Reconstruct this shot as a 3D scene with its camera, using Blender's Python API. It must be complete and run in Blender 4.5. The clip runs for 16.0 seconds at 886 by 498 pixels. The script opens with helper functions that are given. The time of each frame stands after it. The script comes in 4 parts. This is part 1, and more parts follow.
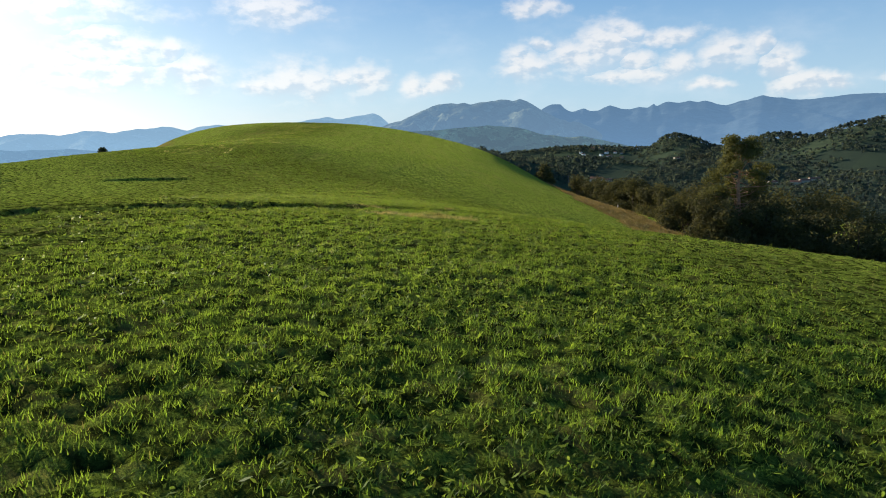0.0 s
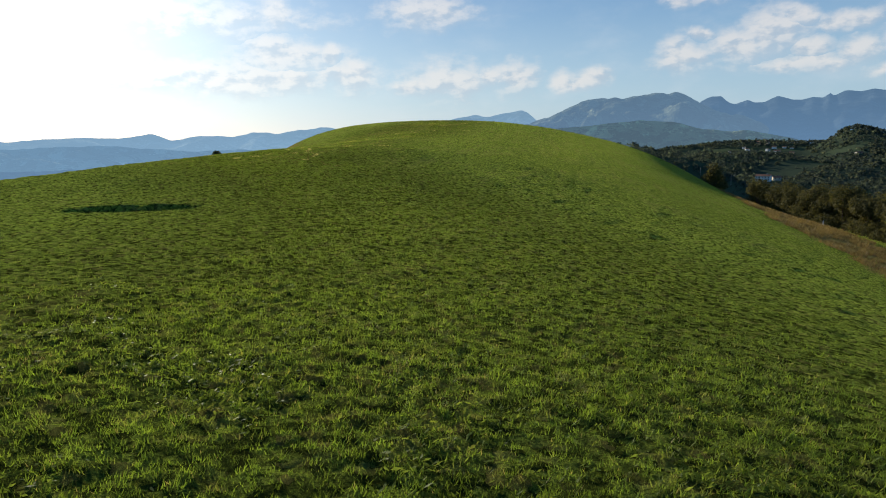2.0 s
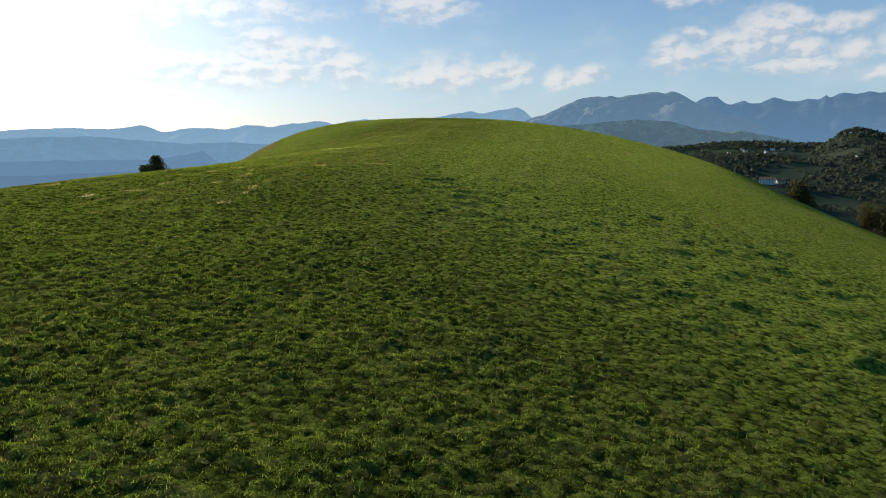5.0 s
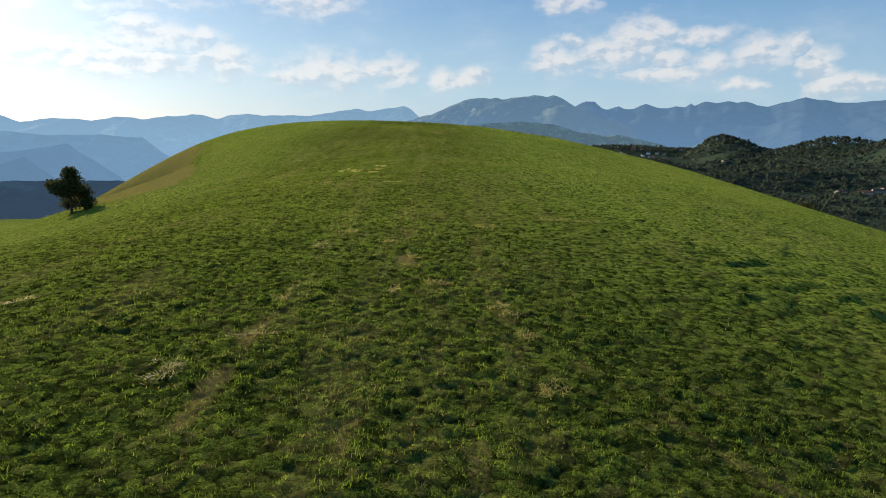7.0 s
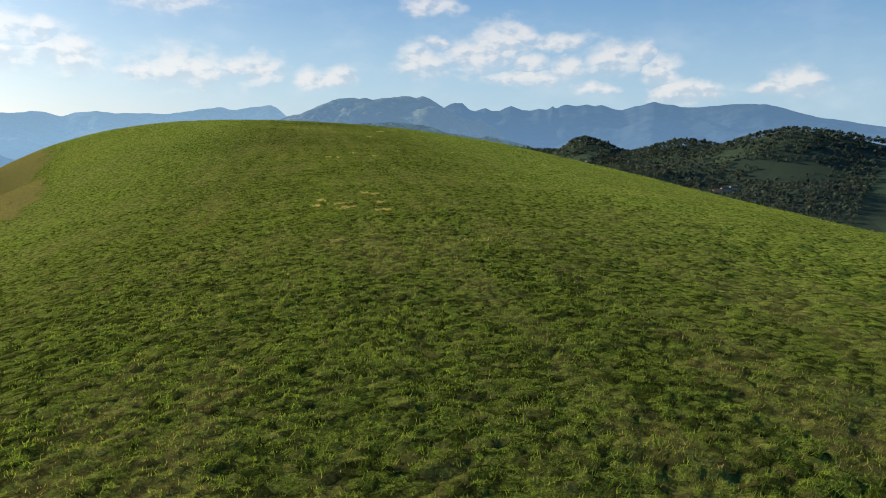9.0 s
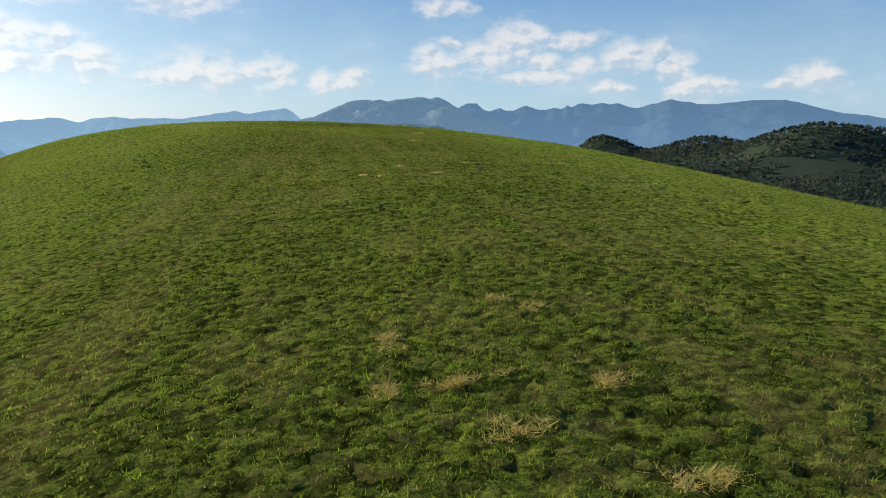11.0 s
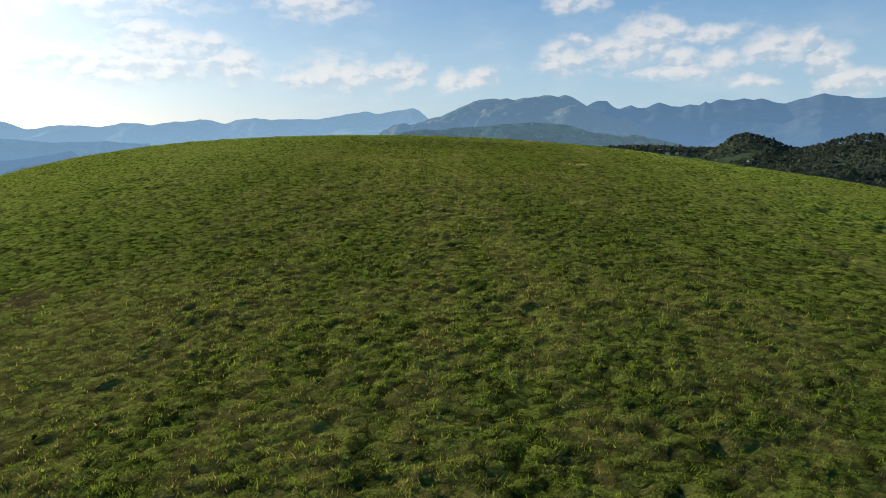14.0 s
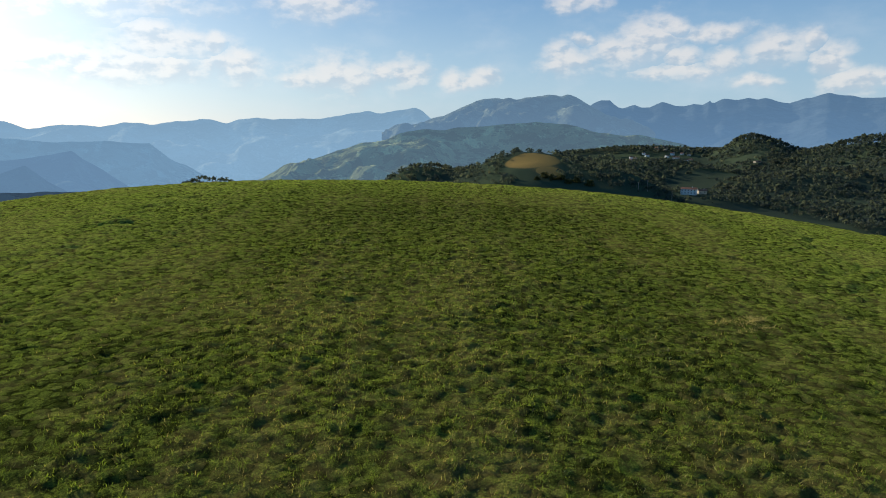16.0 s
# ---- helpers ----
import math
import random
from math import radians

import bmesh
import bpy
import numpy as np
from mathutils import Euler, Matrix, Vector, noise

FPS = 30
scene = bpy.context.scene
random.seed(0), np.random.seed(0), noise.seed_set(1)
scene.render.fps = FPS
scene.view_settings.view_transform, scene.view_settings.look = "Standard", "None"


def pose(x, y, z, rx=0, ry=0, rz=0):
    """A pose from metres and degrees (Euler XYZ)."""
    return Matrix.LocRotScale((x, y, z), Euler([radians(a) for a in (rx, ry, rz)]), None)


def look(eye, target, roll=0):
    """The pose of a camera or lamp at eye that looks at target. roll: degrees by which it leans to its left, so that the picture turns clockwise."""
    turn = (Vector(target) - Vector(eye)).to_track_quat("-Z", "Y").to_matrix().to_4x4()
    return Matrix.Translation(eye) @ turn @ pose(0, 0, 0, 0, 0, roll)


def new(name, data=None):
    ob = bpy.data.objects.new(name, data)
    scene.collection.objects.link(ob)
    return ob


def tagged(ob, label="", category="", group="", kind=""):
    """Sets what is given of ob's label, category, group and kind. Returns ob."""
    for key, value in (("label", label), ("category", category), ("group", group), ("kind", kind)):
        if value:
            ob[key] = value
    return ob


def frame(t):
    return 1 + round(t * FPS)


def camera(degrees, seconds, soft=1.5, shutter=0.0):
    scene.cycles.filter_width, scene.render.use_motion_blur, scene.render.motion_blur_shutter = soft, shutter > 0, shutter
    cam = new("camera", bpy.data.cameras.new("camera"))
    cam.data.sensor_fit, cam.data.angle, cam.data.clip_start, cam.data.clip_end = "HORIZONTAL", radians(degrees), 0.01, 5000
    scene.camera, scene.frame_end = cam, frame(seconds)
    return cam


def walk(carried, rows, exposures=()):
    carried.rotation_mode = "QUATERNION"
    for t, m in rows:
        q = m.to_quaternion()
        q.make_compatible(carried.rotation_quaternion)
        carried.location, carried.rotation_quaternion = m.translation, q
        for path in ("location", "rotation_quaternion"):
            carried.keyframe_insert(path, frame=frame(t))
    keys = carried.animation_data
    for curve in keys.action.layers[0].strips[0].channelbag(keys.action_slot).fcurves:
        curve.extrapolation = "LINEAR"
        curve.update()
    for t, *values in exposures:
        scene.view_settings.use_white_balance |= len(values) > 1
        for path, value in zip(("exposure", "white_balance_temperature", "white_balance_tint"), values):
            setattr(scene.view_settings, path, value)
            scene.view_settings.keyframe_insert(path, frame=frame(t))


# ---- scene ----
cam = camera(65.9, 16.0, 1.0)
# seconds, place, yaw to the left of +y, pitch, lean to the left
PATH = [
    (0.0, 0.0, 0.0, 0.0, 7.24, -9.35, -0.39), (0.5, -0.01, 4.27, 0.02, 14.0, -9.31, -1.15), (1.0, -0.37, 8.77, 0.07, 16.45, -9.37, -1.12),
    (1.5, -0.98, 13.41, 0.07, 18.76, -9.34, -1.35), (2.0, -1.78, 17.83, 0.17, 19.54, -9.41, -1.23), (2.5, -2.84, 22.44, 0.32, 19.66, -9.45, -1.23),
    (3.0, -4.02, 27.08, 0.4, 19.71, -9.44, -1.34), (3.5, -5.45, 31.65, 0.46, 19.65, -9.59, -1.02), (4.0, -7.46, 35.93, 0.54, 19.64, -9.65, -0.96),
    (4.5, -10.19, 39.86, 0.8, 19.5, -9.7, -0.7), (5.0, -13.58, 43.4, 1.19, 18.9, -9.76, -0.3), (5.5, -17.47, 46.59, 1.63, 17.4, -9.82, 0.2),
    (6.0, -21.67, 49.53, 2.02, 14.9, -9.87, 0.65), (6.5, -25.98, 52.42, 2.28, 12.09, -9.9, 0.99), (7.0, -30.09, 55.5, 2.37, 9.24, -9.84, 1.1),
    (7.5, -33.51, 59.06, 2.49, 6.07, -9.79, 1.21), (8.0, -36.06, 63.05, 2.57, 3.2, -9.68, 1.44), (8.5, -38.11, 67.4, 2.55, 0.44, -9.59, 1.5),
    (9.0, -39.79, 72.0, 2.52, -1.6, -9.57, 1.45), (9.5, -41.14, 76.78, 2.48, -2.5, -9.55, 1.3), (10.0, -42.2, 81.66, 2.46, -2.4, -9.54, 1.1),
    (10.5, -42.97, 86.61, 2.46, -1.5, -9.53, 0.87), (11.0, -43.49, 91.58, 2.51, -0.32, -9.53, 0.64), (11.5, -43.83, 96.55, 2.63, 1.52, -9.52, 0.4),
    (12.0, -44.13, 101.48, 2.89, 4.81, -9.57, 0.37), (12.5, -44.46, 106.4, 3.19, 7.09, -9.61, 0.32), (13.0, -44.88, 111.33, 3.51, 8.31, -9.64, 0.23),
    (13.5, -45.39, 116.33, 3.8, 9.57, -9.65, 0.13), (14.0, -46.03, 121.33, 4.15, 10.12, -9.72, 0.31), (14.5, -46.75, 126.28, 4.62, 10.15, -9.74, 0.26),
    (15.0, -47.5, 131.17, 5.18, 10.23, -9.77, 0.32), (15.5, -48.32, 136.04, 5.84, 10.28, -9.77, 0.32), (16.0, -49.2, 140.9, 6.52, 10.31, -9.78, 0.33),
]


def flown(x, y, z, yaw, pitch, lean):
    a, p = radians(yaw), radians(pitch)
    ahead = Vector((-math.sin(a) * math.cos(p), math.cos(a) * math.cos(p), math.sin(p)))
    return look((x, y, z), Vector((x, y, z)) + ahead * 10, lean)


walk(cam, [(r[0], flown(*r[1:])) for r in PATH], [(0.0, 0.47), (0.6, 0.28), (3.5, 0.16), (6.5, 0.26), (11.0, 0.34), (13.0, 0.28), (16.0, 0.22)])

# ---- light: a low afternoon sun ahead on the left, blue sky with fair-weather clouds ----
SUN_AZ, SUN_EL = 49.0, 16.0
sun_way = Vector((-math.sin(radians(SUN_AZ)) * math.cos(radians(SUN_EL)), math.cos(radians(SUN_AZ)) * math.cos(radians(SUN_EL)), math.sin(radians(SUN_EL))))
lamp = bpy.data.lights.new("sun", "SUN")
lamp.energy, lamp.angle, lamp.color = 5.0, radians(0.6), (1.0, 0.9, 0.7)
sun = new("sun", lamp)
sun.matrix_world = look(sun_way * 50, (0, 0, 0))


class Graph:
    """Short ways to add and join shader nodes."""

    def __init__(self, tree):
        self.tree = tree
        tree.nodes.clear()

    def add(self, kind, ins=None, **props):
        n = self.tree.nodes.new(kind)
        for k, v in props.items():
            setattr(n, k, v)
        for k, v in (ins or {}).items():
            self.put(n.inputs[k], v)
        return n

    def put(self, socket, v):
        if isinstance(v, bpy.types.NodeSocket):
            self.tree.links.new(v, socket)
        else:
            socket.default_value = v

    def math(self, op, a, b=0.0, c=0.0, clamp=False):
        n = self.add("ShaderNodeMath", operation=op, use_clamp=clamp)
        for i, v in enumerate((a, b, c)):
            self.put(n.inputs[i], v)
        return n.outputs[0]

    def vec(self, op, a, b=(0, 0, 0)):
        n = self.add("ShaderNodeVectorMath", operation=op)
        self.put(n.inputs[0], a)
        self.put(n.inputs[1], b)
        return n.outputs["Value"] if op in ("LENGTH", "DOT_PRODUCT", "DISTANCE") else n.outputs[0]

    def mix(self, f, a, b):
        n = self.add("ShaderNodeMix", data_type="RGBA")
        for s, v in ((n.inputs[0], f), (n.inputs[6], a), (n.inputs[7], b)):
            self.put(s, v)
        return n.outputs[2]

    def ramp(self, v, lo, hi, a=0.0, b=1.0):
        n = self.add("ShaderNodeMapRange", interpolation_type="SMOOTHSTEP")
        for i, x in enumerate((v, lo, hi, a, b)):
            self.put(n.inputs[i], x)
        return n.outputs[0]

    def noise(self, where, scale, detail=4.0, rough=0.55, dims="3D"):
        n = self.add("ShaderNodeTexNoise", {"Vector": where, "Scale": scale, "Detail": detail, "Roughness": rough}, noise_dimensions=dims)
        return n.outputs["Fac"]


def rgb(r, g, b):
    return (r, g, b, 1.0)


world = bpy.data.worlds.new("sky")
scene.world = world
world.use_nodes = True
g = Graph(world.node_tree)
way = g.add("ShaderNodeTexCoord").outputs["Generated"]
sky = g.add("ShaderNodeTexSky", sky_type="NISHITA", sun_disc=False, sun_elevation=radians(SUN_EL), sun_rotation=radians(-SUN_AZ), altitude=400.0, air_density=1.0, dust_density=0.7, ozone_density=2.5).outputs[0]
sky = g.vec("SCALE", sky)
sky.node.inputs["Scale"].default_value = 0.115
sep = g.add("ShaderNodeSeparateXYZ", {0: way})
az = g.math("MULTIPLY", g.math("ARCTAN2", g.math("MULTIPLY", sep.outputs[0], -1.0), sep.outputs[1]), 57.2958)
el = g.math("MULTIPLY", g.math("ARCSINE", sep.outputs[2]), 57.2958)
azel = g.add("ShaderNodeCombineXYZ", {0: az, 1: el, 2: 0.0}).outputs[0]
# cumulus: azimuth, elevation and half sizes in degrees
SUNWARD_CLOUDS = [(43.4, 9.0, 9.3, 1.2), (32.3, 9.5, 0.8, 1.1), (32.2, 6.4, 2.6, 1.1), (28.1, 6.5, 0.7, 0.7), (26.6, 4.9, 1.6, 1.1), (34.9, 4.5, 5.3, 0.9), (20.4, 9.6, 2.8, 0.9), (40.7, 4.9, 7.1, 1.0)]
MIDDLE_CLOUDS = [(18.9, 4.3, 2.3, 1.2), (21.5, 3.9, 1.4, 0.5), (15.3, 4.5, 0.7, 0.7), (13.3, 4.5, 1.4, 0.9), (9.6, 4.1, 1.0, 0.6), (7.6, 4.1, 1.6, 0.6), (-0.4, 9.9, 1.6, 0.6), (0.3, 5.6, 1.6, 1.0), (-0.9, 7.1, 0.8, 0.3)]
BANK_CLOUDS = [
    (-3.6, 6.2, 1.6, 1.1), (-5.9, 6.9, 1.8, 1.4), (-7.4, 8.0, 0.9, 0.6), (-10.4, 7.4, 1.8, 0.5), (-11.3, 5.4, 0.9, 0.8), (-8.2, 5.7, 1.0, 0.8), (-14.8, 6.1, 1.6, 1.0), (-17.4, 6.5, 0.6, 0.5), (-18.6, 5.0, 1.0, 1.1),
    (-19.8, 3.6, 1.5, 0.7), (-22.3, 3.7, 0.8, 0.4), (-28.0, 4.3, 1.4, 0.8), (-26.4, 3.8, 1.1, 0.4), (-8.2, 4.7, 2.7, 0.5), (-13.6, 3.7, 1.3, 0.4),
]
wisp = g.noise(g.vec("MULTIPLY", azel, (0.5, 1.0, 1.0)), 0.45, 6.0, 0.55)
flat = g.vec("MULTIPLY", azel, (0.8, 1.35, 1.0))
puff = g.noise(flat, 0.62, 6.0, 0.58)
puff_sunward = g.noise(g.vec("ADD", flat, (0.35, 0.5, 0)), 0.62, 3.0, 0.5)
warp = g.vec("SCALE", g.vec("SUBTRACT", g.add("ShaderNodeTexNoise", {"Vector": azel, "Scale": 0.5, "Detail": 5.0}).outputs["Color"], (0.5, 0.5, 0.5)))
warp.node.inputs["Scale"].default_value = 1.5
bent = g.vec("ADD", azel, warp)
best, height = None, None
for a, e, ra, re in SUNWARD_CLOUDS + MIDDLE_CLOUDS + BANK_CLOUDS:
    off = g.vec("MULTIPLY", g.vec("SUBTRACT", bent, (a, e, 0)), (0.47 / ra, 0.47 / re, 0))
    near, high = g.vec("LENGTH", off), g.vec("DOT_PRODUCT", off, (0.25, 1.0, 0))
    if best is None:
        best, height = near, high
    else:
        closer = g.math("LESS_THAN", near, best)
        height = g.math("MULTIPLY_ADD", closer, g.math("SUBTRACT", high, height), height)
        best = g.math("MINIMUM", best, near)
body = g.math("ADD", g.math("SUBTRACT", 0.86, best), g.math("MULTIPLY", g.math("SUBTRACT", puff, 0.5), 1.1))
cloud = g.math("MULTIPLY", g.ramp(body, -0.1, 0.62), g.ramp(height, -0.75, 0.1, 0.55, 1.0))
veil = g.math("MULTIPLY", g.ramp(wisp, 0.42, 0.8), g.ramp(el, 16.0, 2.0))
core = g.ramp(g.math("ADD", g.math("SUBTRACT", puff, puff_sunward), g.math("MULTIPLY", height, 0.22)), -0.16, 0.08)
glow = g.math("MAXIMUM", g.vec("DOT_PRODUCT", way, tuple(sun_way)), 0.0)
aura = g.math("ADD", g.math("MULTIPLY", g.math("POWER", glow, 11.0), 0.3), g.math("MULTIPLY", g.math("POWER", glow, 60.0), 0.8))
white = g.mix(core, rgb(0.6, 0.67, 0.76), rgb(1.05, 0.98, 0.92))
fade = g.mix(g.ramp(el, 16.0, 50.0), g.mix(g.ramp(el, 1.0, 17.0), rgb(0.47, 0.69, 0.88), rgb(0.06, 0.27, 0.62)), rgb(0.03, 0.11, 0.27))
sky = g.mix(g.ramp(el, 12.0, 40.0, 0.78, 0.88), sky, fade)
sky = g.mix(g.math("MULTIPLY", veil, 0.25), sky, rgb(0.85, 0.9, 0.95))
sky = g.mix(g.math("MULTIPLY", cloud, 0.62), sky, white)
aura_col = g.vec("SCALE", (0.85, 0.97, 1.0))
g.put(aura_col.node.inputs["Scale"], aura)
sky = g.vec("ADD", sky, aura_col)
bg = g.add("ShaderNodeBackground", {"Color": sky, "Strength": 0.75})
g.add("ShaderNodeOutputWorld", {0: bg.outputs[0]})

# ---- the lie of the land ----
# rounded knolls that together make the grassy ridge: centre, half widths, height
KNOLLS = [
    (-3.42, 0.12, 41.01, 39.57, 7.93), (-21.31, 97.3, 60.52, 53.56, 7.55), (-59.34, 126.71, 48.58, 51.45, 7.78), (-63.9, 164.39, 47.28, 38.04, 5.85),
    (-59.19, 176.67, 50.43, 45.83, 7.86), (-34.75, 146.22, 47.0, 64.48, 6.43), (-91.27, 160.07, 25.13, 40.12, 7.79), (-5.58, 149.75, 16.03, 40.03, 4.9),
    (-23.17, 65.93, 43.8, 62.04, 4.9), (-7.44, 25.11, 44.97, 61.06, 6.04), (-51.56, 189.31, 57.03, 21.59, 9.48), (-23.6, 162.86, 20.45, 23.29, 3.94),
    (-94.61, 137.27, 14.13, 13.94, -15.65), (-49.71, 49.6, 23.45, 37.18, 5.61), (29.71, 16.3, 18.3, 14.0, 3.71),
]
# gentle swells and dips on the ridge's back and right shoulder
SWELLS = [(-35, 63.5, 7, 7, -0.2), (-27, 77, 9, 9, 0.39), (-42, 91, 9, 9, 0.21), (-26, 135, 12, 12, 0.33), (-69, 138, 10, 10, 0.29), (-52, 131, 9, 9, -0.27), (22, 110, 10, 28, 1.3)]
# hills across the valley: centre, half widths, height of the top
HILLS = [
    (-88, 880, 120, 190, -20), (-215, 915, 80, 120, -36), (0, 845, 60, 110, -42), (388, 1955, 70, 200, -8), (448, 1985, 90, 220, -18), (97, 1030, 120, 110, -64), (590, 1750, 170, 220, 0), (650, 1330, 210, 230, 20),
    (900, 1150, 260, 300, 20), (200, 2200, 300, 220, -34), (-243, 490, 75, 40, -22.5), (650, 700, 200, 200, -50), (330, 1250, 160, 120, -48), (100, 1500, 200, 160, -46), (480, 950, 160, 160, -58),
]


def value_noise(x, y, seed=0):
    """Smooth random heights between 0 and 1 on a unit grid."""
    xi, yi = np.floor(x).astype(np.int64), np.floor(y).astype(np.int64)
    u, v = x - xi, y - yi
    u, v = u * u * (3 - 2 * u), v * v * (3 - 2 * v)

    def corner(i, j):
        h = (i * 374761393 + j * 668265263 + seed * 982451653) & 0x7FFFFFFF
        h = ((h ^ (h >> 13)) * 1274126177) & 0x7FFFFFFF
        return ((h ^ (h >> 16)) & 0xFFFF) / 65535.0

    a, b, c, d = corner(xi, yi), corner(xi + 1, yi), corner(xi, yi + 1), corner(xi + 1, yi + 1)
    return a + (b - a) * u + (c - a) * v + (a - b - c + d) * u * v


def fbm(x, y, size, octaves=4, seed=0):
    total, weight, k = 0.0, 0.0, 1.0
    for o in range(octaves):
        total = total + value_noise(x / size * 2 ** o, y / size * 2 ** o, seed + o) * k
        weight, k = weight + k, k * 0.5
    return total / weight


def bank(s, run, rise):
    """Profile across a cut in the turf: a gentle fall over run, then a steep bank of width rise; s grows towards the bank."""
    fall = np.clip((s + run) / run, 0, 1)
    climb = np.clip((rise - s) / rise, 0, 1)
    return fall * fall * (3 - 2 * fall) * np.where(s > 0, climb * climb * (3 - 2 * climb), 1.0)


def scar_line(x, y):
    """Signed distance from the ditch's foot, towards its bank, and how strong it is along its length."""
    line = np.interp(x, [-16, -10, -7.5, -6, -5, -4, -2.5, -0.5, 2, 5], [9.4, 13.7, 15.7, 16.8, 17.7, 18.6, 19.6, 21.0, 23.2, 25.6]) + 0.8 * (fbm(x, y, 1.1, 3, 91) - 0.5)
    return (y - line) * 0.74, np.interp(x, [-16, -9, -7, -4.3, -3.2, -1.0, 1.5, 5], [0.0, 0.75, 1.0, 1.0, 0.5, 0.42, 0.5, 0.0])


def scar(x, y):
    """How deep in the little ditch across the ridge (0 to 1)."""
    s, strong = scar_line(x, y)
    return bank(s + 0.5 * (fbm(x, y, 0.55, 2, 95) - 0.5), 1.5, 0.85) * strong * (0.65 + 0.6 * fbm(x, y, 1.7, 2, 97))


def hollow(x, y):
    """Bare scrapes in the turf with a steep far side."""
    total = 0.0
    for cx, cy, half, run, deep in ((-23.7, 40.6, 2.4, 1.9, 1.5), (-7.5, 21.2, 0.6, 0.6, 0.5), (-63.3, 104.3, 1.1, 0.8, 0.9)):
        u, v = (x - cx) * 0.8 + (y - cy) * 0.6, -(x - cx) * 0.6 + (y - cy) * 0.8 + 0.9 * (fbm(x, y, 0.8, 3, 93) - 0.5)
        total = total + deep * bank(v, run, 0.45 * run) * np.exp(-(u / half) ** 4) * (0.45 + 0.8 * fbm(x, y, 1.3, 2, 99))
    return total


def land(x, y):
    x, y = np.asarray(x, float), np.asarray(y, float)
    z = -16.77 - 0.8 * 6 * np.tanh(x / 600) - 4.93 * 10 * np.tanh(y / 1000)
    for cx, cy, sx, sy, a in KNOLLS + SWELLS:
        z = z + a * np.exp(-((x - cx) / sx) ** 2 - ((y - cy) / sy) ** 2)
    base = -92 - 52 * np.clip((-x - 0.05 * y - 40) / 500, -0.2, 1) - 230 * np.clip((-x - 0.05 * y - 330) / 700, 0, 1)
    away = np.clip((np.hypot(x + 40, y - 90) - 2300) / 1500, 0, 1)
    base = base - 330 * away * away
    lift = 0.0
    for cx, cy, sx, sy, top in HILLS:
        lift = lift + ((top - base) * np.exp(-((x - cx) / sx) ** 2 - ((y - cy) / sy) ** 2)) ** 3
    far = np.clip((np.hypot(x + 40, y - 90) - 200) / 380, 0, 1)
    far = far * far * (3 - 2 * far)
    z = z * (1 - far) + (base + np.cbrt(lift)) * far
    z = z + far * ((fbm(x, y, 260, 4, 5) - 0.5) * 26 + (fbm(x, y, 60, 3, 9) - 0.5) * 6)
    z = z + (1 - far) * ((fbm(x, y, 2.2, 2, 21) - 0.5) * 0.06 + (fbm(x, y, 14, 2, 31) - 0.5) * 0.2)
    z = z - 0.3 * scar(x, y) - 0.4 * hollow(x, y)
    return z


# ---- materials ----
def material(name):
    m = bpy.data.materials.new(name)
    m.use_nodes = True
    return m, Graph(m.node_tree)


def finish(g, color, rough=0.9, bump=None, strength=0.3, distance=0.05, spec=0.2, translucent=0.0, metallic=0.0, emit=None, sheen=None):
    ins = {"Base Color": color, "Roughness": rough, "Specular IOR Level": spec, "Metallic": metallic}
    normal = None
    if bump is not None:
        normal = g.add("ShaderNodeBump", {"Height": bump, "Strength": strength, "Distance": distance}).outputs[0]
        ins["Normal"] = normal
    if sheen is not None:
        ins.update({"Sheen Weight": sheen, "Sheen Roughness": 0.5, "Sheen Tint": rgb(0.7, 0.85, 0.12)})
    out = g.add("ShaderNodeBsdfPrincipled", ins).outputs[0]
    if translucent:
        lit = g.add("ShaderNodeMix", {0: 1.0, 6: color, 7: rgb(1.6, 1.5, 0.9)}, data_type="RGBA", blend_type="MULTIPLY").outputs[2]
        t = g.add("ShaderNodeBsdfTranslucent", {"Color": lit}).outputs[0]
        out = g.add("ShaderNodeMixShader", {0: translucent, 1: out, 2: t}).outputs[0]
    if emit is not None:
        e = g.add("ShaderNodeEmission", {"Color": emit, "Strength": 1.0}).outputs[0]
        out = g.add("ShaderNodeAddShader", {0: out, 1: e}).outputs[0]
    g.add("ShaderNodeOutputMaterial", {0: out})


def plain(name, a, b, size=1.0, rough=0.85, bump=0.2, spec=0.3, translucent=0.0, metallic=0.0):
    """Two tones over two scales of mottling, with a fine relief."""
    m, g = material(name)
    where = g.add("ShaderNodeTexCoord").outputs["Object"]
    big, small = g.noise(where, 1.3 / size, 4), g.noise(where, 9.0 / size, 5)
    f = g.math("ADD", g.math("MULTIPLY", g.ramp(big, 0.35, 0.65), 0.6), g.math("MULTIPLY", g.ramp(small, 0.3, 0.7), 0.4))
    finish(g, g.mix(f, rgb(*a), rgb(*b)), rough, small, bump, 0.03 * size, spec, translucent, metallic)
    return m


def leafy(name, dark, light, translucent=0.35, size=0.5, rough=0.55):
    """Leaves: each its own tone."""
    m, g = material(name)
    where = g.add("ShaderNodeNewGeometry")
    f = g.math("ADD", g.math("MULTIPLY", where.outputs["Random Per Island"], 0.6), g.math("MULTIPLY", g.noise(where.outputs["Position"], size, 3), 0.5))
    finish(g, g.mix(f, rgb(*dark), rgb(*light)), rough, None, spec=0.1, translucent=translucent)
    return m


